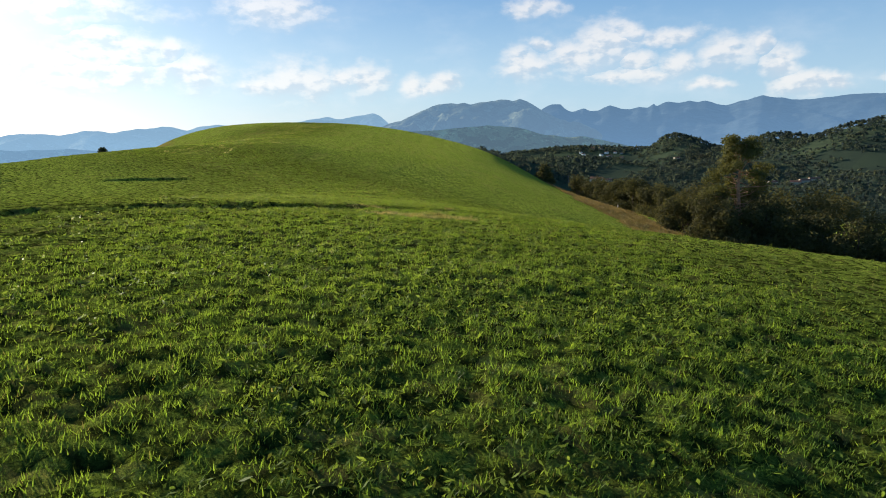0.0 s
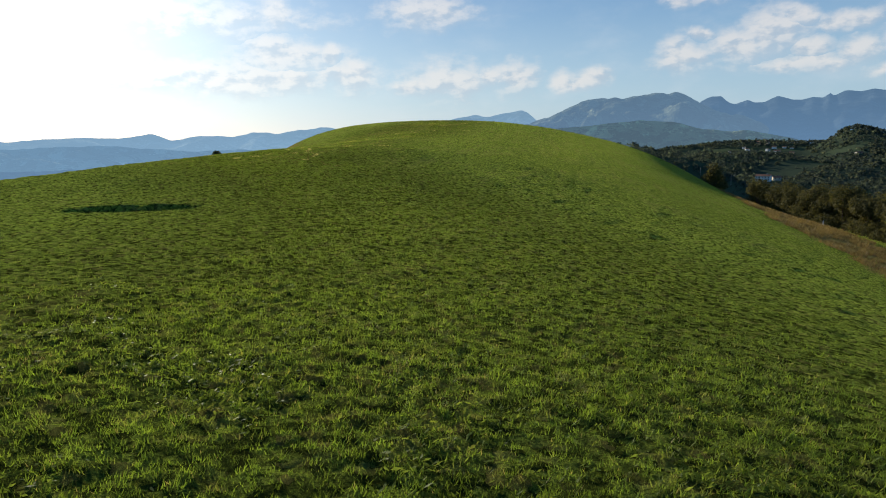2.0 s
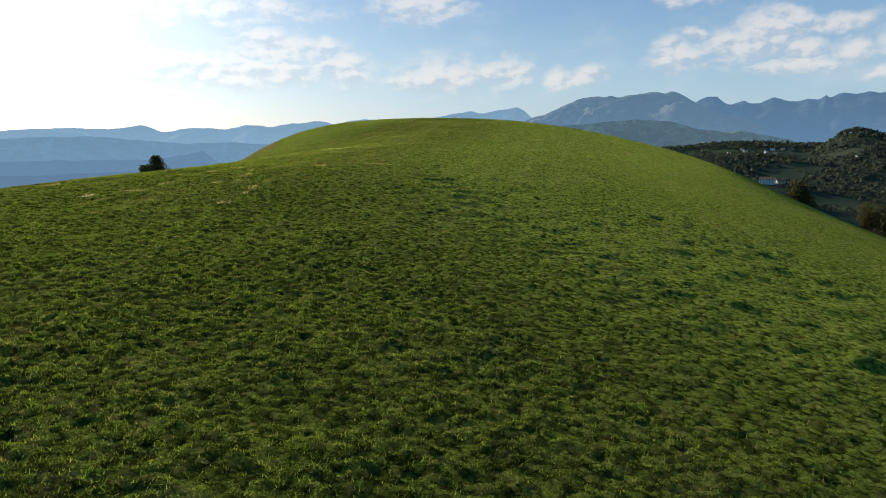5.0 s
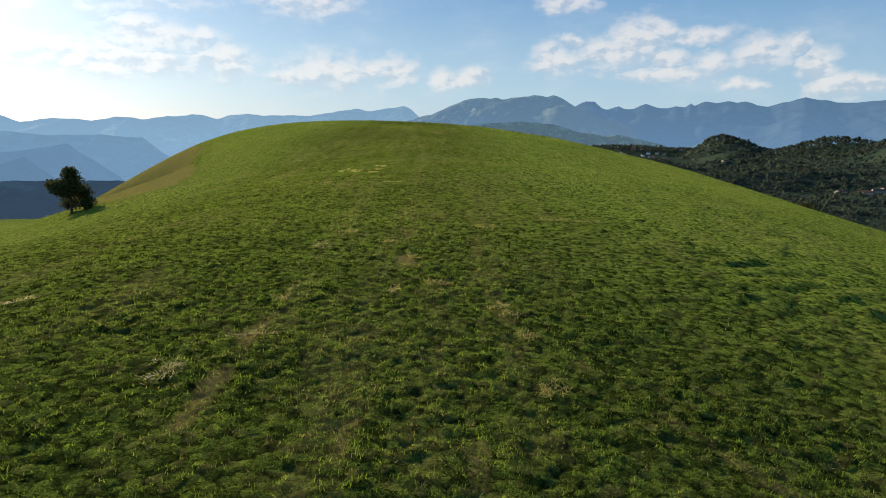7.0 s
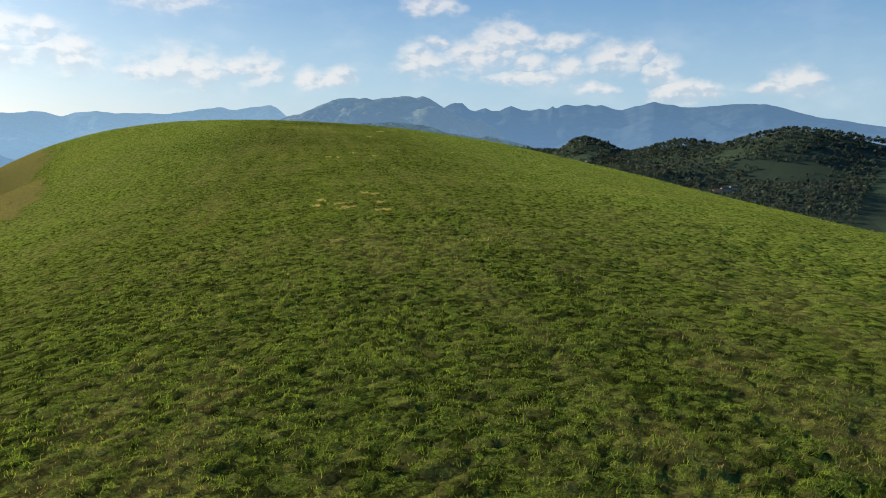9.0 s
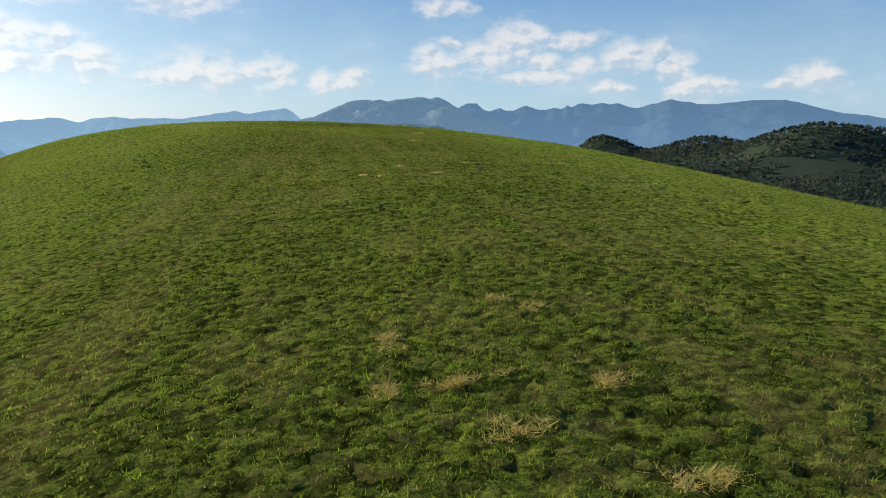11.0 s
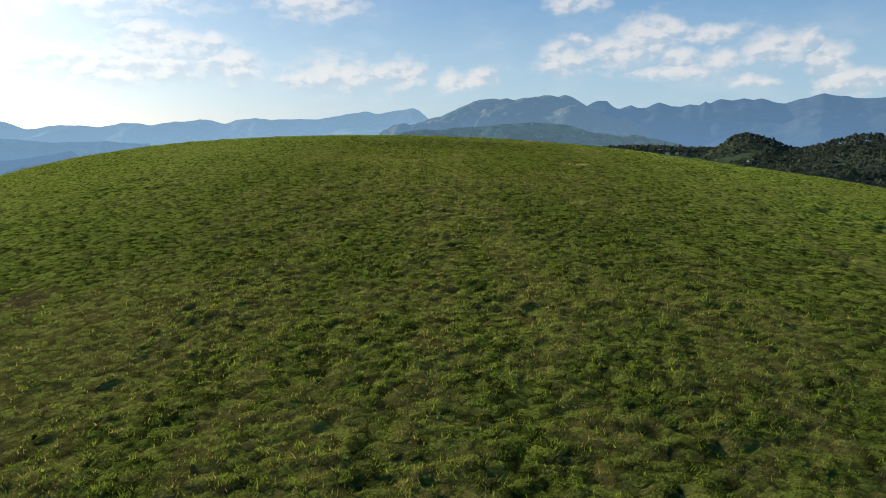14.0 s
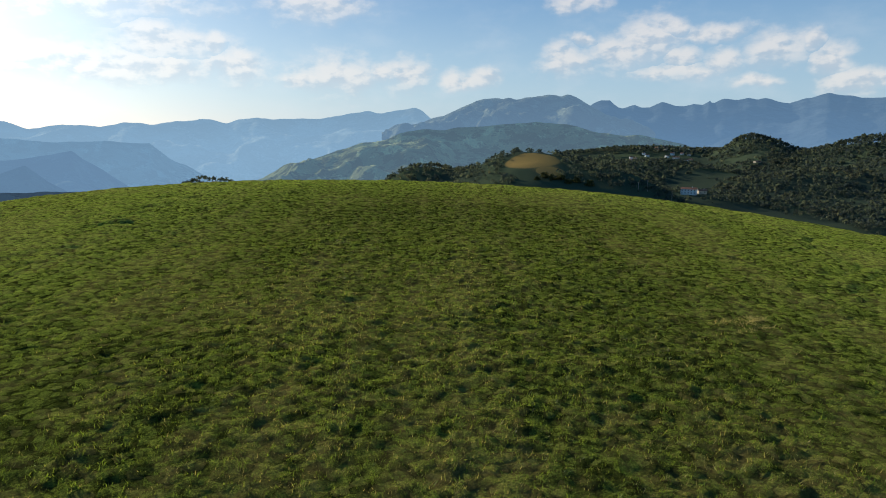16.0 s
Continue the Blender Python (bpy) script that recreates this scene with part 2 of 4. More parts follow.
def dryness(g, where):
    """Where the turf is dry and straw-coloured: along the wheel tracks and in scattered patches."""
    sep = g.add("ShaderNodeSeparateXYZ", {0: where})
    u = g.math("ADD", g.math("MULTIPLY", sep.outputs[0], 0.985), g.math("MULTIPLY", sep.outputs[1], 0.17))
    v = g.math("SUBTRACT", g.math("MULTIPLY", sep.outputs[1], 0.985), g.math("MULTIPLY", sep.outputs[0], 0.17))
    swath = g.noise(g.add("ShaderNodeCombineXYZ", {0: g.math("MULTIPLY", u, 1.1), 1: g.math("MULTIPLY", v, 0.05), 2: 0.0}).outputs[0], 1.0, 3)
    patch = g.noise(where, 0.16, 5, 0.6)
    fine = g.noise(where, 2.2, 4, 0.65)
    s = g.math("ADD", g.math("ADD", g.math("MULTIPLY", swath, 0.35), g.math("MULTIPLY", patch, 0.4)), g.math("MULTIPLY", fine, 0.3))
    along = g.ramp(sep.outputs[1], 30.0, 110.0, -0.035, 0.045)
    return g.ramp(g.math("ADD", s, along), 0.53, 0.66), fine


def tuft_tone(g, where):
    """Each hand-wide tuft its own tone, the same for the bed and for the blades on it."""
    sep = g.add("ShaderNodeSeparateXYZ", {0: where})
    flat = g.add("ShaderNodeCombineXYZ", {0: sep.outputs[0], 1: sep.outputs[1], 2: 0.0}).outputs[0]
    bend = g.vec("SCALE", g.add("ShaderNodeTexNoise", {"Vector": flat, "Scale": 9.0, "Detail": 2.0}).outputs["Color"])
    bend.node.inputs["Scale"].default_value = 0.16
    cell = g.add("ShaderNodeTexVoronoi", {"Vector": g.vec("ADD", flat, bend), "Scale": 6.5}, voronoi_dimensions="2D")
    tone = g.add("ShaderNodeSeparateColor", {0: cell.outputs["Color"]})
    clumps = g.ramp(g.noise(flat, 2.3, 4, 0.65), 0.4, 0.6)
    own = g.math("ADD", g.math("MULTIPLY", tone.outputs[0], 0.7), g.math("SUBTRACT", g.math("MULTIPLY", clumps, 0.36), 0.02), clamp=True)
    return own, tone.outputs[1], cell.outputs["Distance"]


def make_turf():
    m, g = material("meadow")
    where = g.add("ShaderNodeNewGeometry").outputs["Position"]
    dry, fine = dryness(g, where)
    broad = g.noise(where, 0.05, 4)
    clump = g.noise(where, 7.0, 5, 0.7)
    mid = g.noise(where, 2.4, 4, 0.6)
    tiny = g.noise(where, 19.0, 5, 0.7)
    patch = g.noise(where, 0.9, 4, 0.6)
    leaf = g.noise(where, 38.0, 4, 0.75)
    ahead = g.add("ShaderNodeSeparateXYZ", {0: where}).outputs[1]
    north = g.ramp(ahead, 5.0, 15.0)
    # Turf colour is brighter near the start and duller past 112 m.
    lush = g.mix(g.ramp(broad, 0.35, 0.65), rgb(0.27, 0.37, 0.048), rgb(0.345, 0.44, 0.06))
    olive = g.mix(g.ramp(broad, 0.35, 0.65), rgb(0.185, 0.242, 0.032), rgb(0.232, 0.286, 0.04))
    green = g.mix(north, lush, olive)
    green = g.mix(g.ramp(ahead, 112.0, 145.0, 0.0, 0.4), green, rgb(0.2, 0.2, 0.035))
    # Shade between clumps is put into the colour: noise lows go near black.
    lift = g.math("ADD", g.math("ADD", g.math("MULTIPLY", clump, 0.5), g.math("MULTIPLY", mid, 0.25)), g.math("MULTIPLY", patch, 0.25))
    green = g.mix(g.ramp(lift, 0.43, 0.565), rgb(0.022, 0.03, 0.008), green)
    near_crest = g.add("ShaderNodeAttribute", attribute_name="near_crest").outputs["Fac"]
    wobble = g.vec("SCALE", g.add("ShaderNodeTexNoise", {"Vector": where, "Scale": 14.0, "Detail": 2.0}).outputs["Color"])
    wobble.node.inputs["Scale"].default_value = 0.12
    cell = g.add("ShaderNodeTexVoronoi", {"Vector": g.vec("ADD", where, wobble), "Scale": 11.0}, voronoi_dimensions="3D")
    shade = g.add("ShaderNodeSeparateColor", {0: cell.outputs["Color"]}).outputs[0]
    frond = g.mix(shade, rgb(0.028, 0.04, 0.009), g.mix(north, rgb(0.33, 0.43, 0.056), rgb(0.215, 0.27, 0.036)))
    # Cell rims darkened to imitate shade between fronds.
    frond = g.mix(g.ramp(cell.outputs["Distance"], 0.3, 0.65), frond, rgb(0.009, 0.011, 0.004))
    green = g.mix(g.math("ADD", g.math("MULTIPLY", near_crest, 0.2), 0.42), green, frond)
    # Close to the crest line, extra dark gaps between blades are painted in.
    green = g.mix(g.math("MULTIPLY", near_crest, 0.2), green, g.mix(g.ramp(g.math("ADD", g.math("MULTIPLY", leaf, 0.55), g.math("MULTIPLY", clump, 0.45)), 0.46, 0.56), rgb(0.014, 0.018, 0.007), rgb(0.14, 0.178, 0.026)))
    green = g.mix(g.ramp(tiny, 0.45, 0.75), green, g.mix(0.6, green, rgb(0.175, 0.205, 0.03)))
    # Off the crest a lighter lime stands in for grass lit from behind.
    green = g.mix(g.math("MULTIPLY", g.math("SUBTRACT", 1.0, near_crest), 0.55), green, rgb(0.3, 0.41, 0.045))
    # Fine specks put dark gaps and pale tips into the colour.
    speck = g.ramp(g.math("ADD", g.math("MULTIPLY", leaf, 0.55), g.math("MULTIPLY", tiny, 0.45)), 0.42, 0.6)
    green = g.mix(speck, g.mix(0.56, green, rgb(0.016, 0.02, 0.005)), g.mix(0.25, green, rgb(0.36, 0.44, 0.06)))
    own, hue, rim = tuft_tone(g, where)
    own = g.math("MULTIPLY_ADD", g.math("MULTIPLY", g.math("SUBTRACT", 1.0, near_crest), 0.5), g.math("SUBTRACT", 0.6, own), own)
    # Painted shade again: low-toned tufts darkened, gaps between tufts near black.
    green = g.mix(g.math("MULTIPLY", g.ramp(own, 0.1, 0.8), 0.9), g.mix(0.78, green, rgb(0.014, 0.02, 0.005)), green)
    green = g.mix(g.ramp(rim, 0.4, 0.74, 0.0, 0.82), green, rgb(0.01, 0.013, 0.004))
    green = g.mix(g.ramp(hue, 0.7, 1.0, 0.0, 0.35), green, rgb(0.235, 0.2, 0.06))
    col = g.mix(g.math("MULTIPLY", dry, 0.34), green, rgb(0.235, 0.185, 0.062))
    soil = g.add("ShaderNodeAttribute", attribute_name="soil").outputs["Fac"]
    col = g.mix(g.ramp(g.math("ADD", soil, g.math("MULTIPLY", g.math("SUBTRACT", clump, 0.5), 0.9)), 0.4, 0.75), col, g.mix(tiny, rgb(0.045, 0.03, 0.016), rgb(0.13, 0.088, 0.044)))
    sheen = g.math("SUBTRACT", 1.0, g.add("ShaderNodeAttribute", attribute_name="hay").outputs["Fac"])
    # Sheen is cut in the same painted gaps, so they stay dark.
    sheen = g.math("MULTIPLY", sheen, g.math("MULTIPLY", g.ramp(own, 0.1, 0.9, 0.3, 1.6), g.ramp(rim, 0.4, 0.75, 1.1, 0.3)))
    # far fields and valley floor
    far = g.add("ShaderNodeAttribute", attribute_name="far").outputs["Fac"]
    plots = g.add("ShaderNodeTexVoronoi", {"Vector": where, "Scale": 0.008}, voronoi_dimensions="3D").outputs["Color"]
    tone = g.add("ShaderNodeSeparateColor", {0: plots}).outputs[0]
    fields = g.mix(g.ramp(tone, 0.2, 0.8), rgb(0.045, 0.062, 0.044), rgb(0.075, 0.1, 0.055))
    fields = g.mix(g.math("MULTIPLY", g.noise(where, 0.03, 5), 0.6), fields, rgb(0.05, 0.07, 0.045))
    col = g.mix(far, col, fields)
    hay = g.add("ShaderNodeAttribute", attribute_name="hay").outputs["Fac"]
    for cx, cy, rx, ry in ((-85, 842, 30, 44), (-66, 796, 15, 15)):
        reach = g.vec("LENGTH", g.vec("MULTIPLY", g.vec("SUBTRACT", where, (cx, cy, 0)), (1 / rx, 1 / ry, 0)))
        hay = g.math("MAXIMUM", hay, g.ramp(reach, 1.1, 0.75))
    col = g.mix(g.math("MULTIPLY", g.ramp(g.math("ADD", hay, g.math("MULTIPLY", g.math("SUBTRACT", clump, 0.5), 0.8)), 0.3, 0.8), 0.85), col, g.mix(tiny, rgb(0.2, 0.135, 0.045), rgb(0.42, 0.29, 0.105)))
    h = g.math("ADD", g.math("MULTIPLY", clump, 0.5), g.math("MULTIPLY", g.math("ADD", tiny, leaf), 0.25))
    h = g.math("SUBTRACT", h, g.math("MULTIPLY", rim, 0.4))
    finish(g, col, 0.95, h, 1.0, 0.075, spec=0.0, sheen=g.math("MULTIPLY", g.math("MULTIPLY", g.math("MULTIPLY", sheen, g.math("SUBTRACT", 1.0, far)), g.math("SUBTRACT", 1.0, g.math("MULTIPLY", near_crest, 0.5))), 0.265))
    return m


M_TURF = make_turf()


def make_blades(name, lo, hi, straw, translucent=0.4, spec=0.08):
    m, g = material(name)
    geo = g.add("ShaderNodeNewGeometry")
    dry, fine = dryness(g, geo.outputs["Position"])
    r = geo.outputs["Random Per Island"]
    broad, tuft = g.noise(geo.outputs["Position"], 0.5, 3), g.noise(geo.outputs["Position"], 4.5, 3, 0.6)
    tone = g.math("ADD", g.math("MULTIPLY", r, 0.2), g.math("MULTIPLY", g.math("SUBTRACT", broad, 0.45), 0.6))
    own, hue, rim = tuft_tone(g, geo.outputs["Position"])
    tone = g.math("ADD", g.math("MULTIPLY", own, 0.9), tone)
    col = g.mix(g.math("ADD", tone, g.math("MULTIPLY", g.ramp(tuft, 0.36, 0.64), 0.1)), rgb(*lo), rgb(*hi))
    col = g.mix(g.ramp(hue, 0.7, 1.0, 0.0, 0.3), col, rgb(*straw))
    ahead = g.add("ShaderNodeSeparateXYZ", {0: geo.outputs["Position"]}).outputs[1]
    # Extra brightness is put into the blade colours near the start.
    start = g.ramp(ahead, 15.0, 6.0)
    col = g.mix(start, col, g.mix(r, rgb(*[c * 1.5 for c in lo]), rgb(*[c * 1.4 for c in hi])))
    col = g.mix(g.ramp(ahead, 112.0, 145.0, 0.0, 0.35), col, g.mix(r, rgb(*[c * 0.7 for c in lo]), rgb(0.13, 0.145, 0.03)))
    some = g.math("GREATER_THAN", g.math("ADD", g.math("MULTIPLY", dry, 0.3), 0.02), g.math("FRACT", g.math("MULTIPLY", r, 17.31)))
    col = g.mix(g.math("MULTIPLY", some, 0.9), col, rgb(*straw))
    finish(g, col, 0.45, None, spec=spec, translucent=translucent)
    return m


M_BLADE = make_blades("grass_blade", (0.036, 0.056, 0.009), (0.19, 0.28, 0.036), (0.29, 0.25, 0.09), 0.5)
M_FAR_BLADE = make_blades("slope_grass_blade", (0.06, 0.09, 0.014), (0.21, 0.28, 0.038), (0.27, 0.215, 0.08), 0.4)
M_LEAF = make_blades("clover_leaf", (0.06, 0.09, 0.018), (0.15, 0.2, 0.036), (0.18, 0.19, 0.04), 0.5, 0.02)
M_STRAW = leafy("straw", (0.36, 0.28, 0.08), (0.76, 0.61, 0.23), 0.35, 2.0)

M_STRIP = leafy("dead_grass", (0.1, 0.075, 0.03), (0.3, 0.21, 0.085), 0.35, 0.6)


def make_woods():
    """Mixed woodland: green, olive and yellowing crowns, in patches, all greyed with blue to imitate haze."""
    m, g = material("woodland")
    geo = g.add("ShaderNodeNewGeometry")
    tree, patch = g.noise(geo.outputs["Position"], 0.11, 3, 0.6), g.noise(geo.outputs["Position"], 0.012, 4)
    # Haze is put into these crown tones by shifting them towards blue-grey.
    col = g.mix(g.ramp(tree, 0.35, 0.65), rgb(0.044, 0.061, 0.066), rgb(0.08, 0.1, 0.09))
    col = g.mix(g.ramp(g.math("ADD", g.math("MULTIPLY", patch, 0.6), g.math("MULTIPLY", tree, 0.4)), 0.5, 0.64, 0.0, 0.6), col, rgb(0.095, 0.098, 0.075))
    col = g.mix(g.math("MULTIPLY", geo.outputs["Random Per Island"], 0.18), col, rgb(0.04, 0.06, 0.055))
    finish(g, col, 1.0, None, spec=0.0, translucent=0.5)
    return m


M_WOODS = make_woods()
M_BUSH = leafy("bush_leaf", (0.048, 0.052, 0.024), (0.115, 0.105, 0.045), 0.35, rough=0.8)
M_BUSH_RUST = leafy("bush_leaf_autumn", (0.042, 0.046, 0.02), (0.092, 0.086, 0.034), 0.35, rough=0.8)
M_TREE = leafy("tree_leaf", (0.028, 0.036, 0.014), (0.085, 0.09, 0.032), 0.3)
M_NEEDLE = leafy("pine_needle", (0.054, 0.063, 0.02), (0.16, 0.148, 0.048), 0.35)
M_BARK = plain("bark", (0.06, 0.045, 0.035), (0.14, 0.1, 0.075), 0.4, 0.95, 0.6)
M_PINE_BARK = plain("pine_bark", (0.26, 0.14, 0.08), (0.45, 0.27, 0.17), 0.4, 0.95, 0.6)
M_PLASTER = plain("white_plaster", (0.76, 0.74, 0.7), (0.86, 0.84, 0.8), 4.0, 0.9, 0.1)
M_OCHRE = plain("ochre_plaster", (0.5, 0.42, 0.32), (0.62, 0.52, 0.4), 4.0, 0.9, 0.1)
M_TILE = plain("roof_tile", (0.2, 0.09, 0.06), (0.32, 0.16, 0.1), 1.5, 0.9, 0.3)
M_DARK = plain("dark_window", (0.02, 0.022, 0.025), (0.04, 0.045, 0.05), 1.0, 0.3, 0.0)
M_POLE = plain("grey_pole", (0.2, 0.19, 0.17), (0.34, 0.32, 0.3), 0.5, 0.8, 0.2)
M_STONE = plain("pale_stone", (0.55, 0.53, 0.5), (0.75, 0.73, 0.7), 0.3, 0.9, 0.4)


def link_mesh(name, verts, faces, mat, smooth=False):
    me = bpy.data.meshes.new(name)
    me.from_pydata([tuple(v) for v in verts], [], [tuple(f) for f in faces])
    me.materials.append(mat)
    if smooth:
        me.polygons.foreach_set("use_smooth", np.ones(len(me.polygons), bool))
    me.update()
    return me


def fast_mesh(name, co, corners, sides, mat, smooth=False):
    """A mesh straight from arrays: co (n, 3), corners (m, sides)."""
    me = bpy.data.meshes.new(name)
    me.vertices.add(len(co))
    me.vertices.foreach_set("co", np.ascontiguousarray(co, np.float32).ravel())
    n = len(corners)
    me.loops.add(n * sides)
    me.loops.foreach_set("vertex_index", np.ascontiguousarray(corners, np.int32).ravel())
    me.polygons.add(n)
    me.polygons.foreach_set("loop_start", np.arange(0, n * sides, sides, dtype=np.int32))
    me.polygons.foreach_set("use_smooth", np.full(n, smooth))
    me.materials.append(mat)
    me.update(calc_edges=True)
    return me


# ---- ground: one sheet to the horizon ----
def steps(lo, hi, fine_lo, fine_hi, finest, fine, reach):
    inner = list(np.arange(fine_lo, fine_hi + 1e-6, finest))
    left, right, d = [], [], finest
    x = fine_lo
    while x > lo:
        d = min(d * 1.12, fine)
        x -= d
        left.append(x)
    d = finest
    x2 = inner[-1]
    while x2 < hi:
        d = min(d * 1.12, fine)
        x2 += d
        right.append(x2)
    d = fine
    while x > -reach:
        d *= 1.1
        x -= d
        left.append(x)
    d = fine
    while x2 < reach:
        d *= 1.1
        x2 += d
        right.append(x2)
    return np.array(left[::-1] + inner + right)


RIDGE = np.array([(0, 1), (-1, 7), (-2.5, 15), (-4.5, 25), (-10, 42), (-18, 52), (-27.5, 59.5), (-34, 67), (-38.5, 75), (-42.5, 90), (-43.8, 100), (-46.8, 125), (-50.5, 148), (-53, 165)], float)


def off_ridge(x, y):
    """Distance from the crest line of the ridge in plan."""
    best = np.full(np.shape(x), 1e9)
    for (ax, ay), (bx, by) in zip(RIDGE[:-1], RIDGE[1:]):
        f = np.clip(((x - ax) * (bx - ax) + (y - ay) * (by - ay)) / ((bx - ax) ** 2 + (by - ay) ** 2), 0, 1)
        best = np.minimum(best, np.hypot(x - ax - f * (bx - ax), y - ay - f * (by - ay)))
    return best


GX, GY = steps(-125, 55, -28, 6, 1.6, 1.7, 4800), steps(-15, 205, 8, 46, 1.6, 1.7, 4800)
GX, GY = np.union1d(GX, np.arange(-290, -110, 12.0)), np.union1d(GY, np.arange(690, 935, 12.0))
XX, YY = np.meshgrid(GX, GY)
ZZ = land(XX, YY) - 0.5 * np.clip((27.0 - off_ridge(XX, YY)) / 2.5, 0, 1)  # the turf lies on top here
nx, ny = len(GX), len(GY)
idx = np.arange(nx * ny).reshape(ny, nx)
quads = np.stack([idx[:-1, :-1], idx[:-1, 1:], idx[1:, 1:], idx[1:, :-1]], -1).reshape(-1, 4)
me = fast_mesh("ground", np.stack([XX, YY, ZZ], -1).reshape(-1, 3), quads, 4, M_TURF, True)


def blob(x, y, cx, cy, sx, sy, turn=0.0):
    c, s = math.cos(radians(turn)), math.sin(radians(turn))
    u, v = (x - cx) * c + (y - cy) * s, -(x - cx) * s + (y - cy) * c
    return np.exp(-(u / sx) ** 2 - (v / sy) ** 2)


def soil_at(x, y):
    worn = np.exp(-((x + 54.7 + 0.06 * (y - 127.4) ** 2) / 0.55) ** 2) * np.clip((y - 125) / 1.5, 0, 1) * np.clip((134 - y) / 1.2, 0, 1)
    return np.clip(0.62 * scar(x, y) ** 2 + 0.75 * hollow(x, y) + 1.2 * worn * np.clip((fbm(x, y, 0.8, 3, 17) - 0.28) / 0.25, 0, 1), 0, 1)


def hay_at(x, y):
    """Hay-coloured ground: the mown flank, the strip beside the hedge, dry patches."""
    rag = 3.5 * (fbm(x, y, 5.0, 4, 83) - 0.5)
    flank = np.clip((-58.5 + rag - 0.51 * (y - 105) - x) / 1.2, 0, 1) * np.clip((y - 105 + rag + 0.46 * (x + 58)) / 1.5, 0, 1) * np.clip((x + 112) / 10, 0, 1) * np.clip((172 - y) / 8, 0, 1) * np.clip((y - 109) / 4, 0, 1)
    inner = np.interp(y, [45, 54, 66, 75, 90, 120, 150], [12.5, 10.2, 8.2, 6.8, 5.2, 3.0, 2.0])
    strip = np.clip((x - inner + rag) / 1.6, 0, 1) * np.clip((inner + 11 - x) / 2, 0, 1) * np.clip((y - 44) / 8, 0, 1) * np.clip((160 - y) / 20, 0, 1)
    spots = 1.5 * blob(x, y, -2.5, 16.0, 0.85, 0.5, 40) + 0.6 * blob(x, y, -4.3, 14.9, 1.2, 0.25, 20) + 0.5 * blob(x, y, -4.6, 19.1, 1.6, 0.3, 38) + 0.35 * blob(x, y, 0.8, 22.6, 1.8, 0.35, 42)
    spots = spots + 0.6 * blob(x, y, -30, 79.6, 3.0, 0.7, 0) + 0.2 * blob(x, y, -34.8, 64.5, 0.7, 2.2, 10)
    ledge = np.exp(-((x + 37.4) / 0.35) ** 2) * np.clip((y - 126) / 1.5, 0, 1) * np.clip((133 - y) / 1.5, 0, 1)
    spots = spots + 0.5 * ledge * np.clip((fbm(x, y, 1.2, 2, 17) - 0.3) / 0.3, 0, 1)
    for cx, cy, sx, sy in ((-47.3, 123.4, 0.7, 0.5), (-45.8, 121.5, 0.6, 0.4), (-43.5, 120.3, 0.5, 0.4), (-45.6, 142.4, 0.5, 0.4), (-41.0, 148.1, 0.9, 0.5), (-43.5, 142.0, 0.6, 0.4), (-36.3, 75.3, 0.5, 0.6), (-31.8, 78.0, 0.8, 0.5), (-44.2, 100.4, 0.3, 1.0), (-43.4, 99.2, 0.8, 0.35)):
        spots = spots + 0.55 * blob(x, y, cx, cy, sx, sy) * np.clip((fbm(x, y, 0.5, 2, 19) - 0.25) / 0.3, 0, 1)
    spots = spots * np.clip((fbm(x, y, 0.45, 3, 29) - 0.22) / 0.4, 0, 1.1)
    spots = spots + 0.9 * blob(x, y, -84, 845, 26, 40) + 0.8 * blob(x, y, -66, 797, 14, 14)
    for x0, lean in ((-35.2, 0.15), (-33.0, 0.15), (-31.2, 0.12), (-29.2, 0.75)):
        rut = np.exp(-((x - x0 + lean * (y - 66.2)) / 0.28) ** 2) * np.clip((y - 58) / 5, 0, 1) * np.clip((86 - y) / 9, 0, 1)
        spots = spots + 0.55 * rut * np.clip((fbm(x, y, 1.6, 3, 15) - 0.36) / 0.25, 0, 1)
    return np.clip(0.64 * flank + (0.45 + 0.6 * fbm(x, y, 2.5, 3, 35)) * strip + spots, 0, 1)


for key, values in (("near_crest", np.clip((11 + 5 * (fbm(XX, YY, 6, 3, 63) - 0.5) - off_ridge(XX, YY)) / 8, 0, 1)), ("soil", soil_at(XX, YY)), ("hay", hay_at(XX, YY)), ("far", np.clip((np.hypot(XX + 40, YY - 90) - 190) / 60, 0, 1))):
    me.attributes.new(key, "FLOAT", "POINT").data.foreach_set("value", values.astype(np.float32).ravel())
ground = tagged(new("ground", me), "rolling green meadow on a rounded grassy hilltop above a valley", "ground", kind="structure")


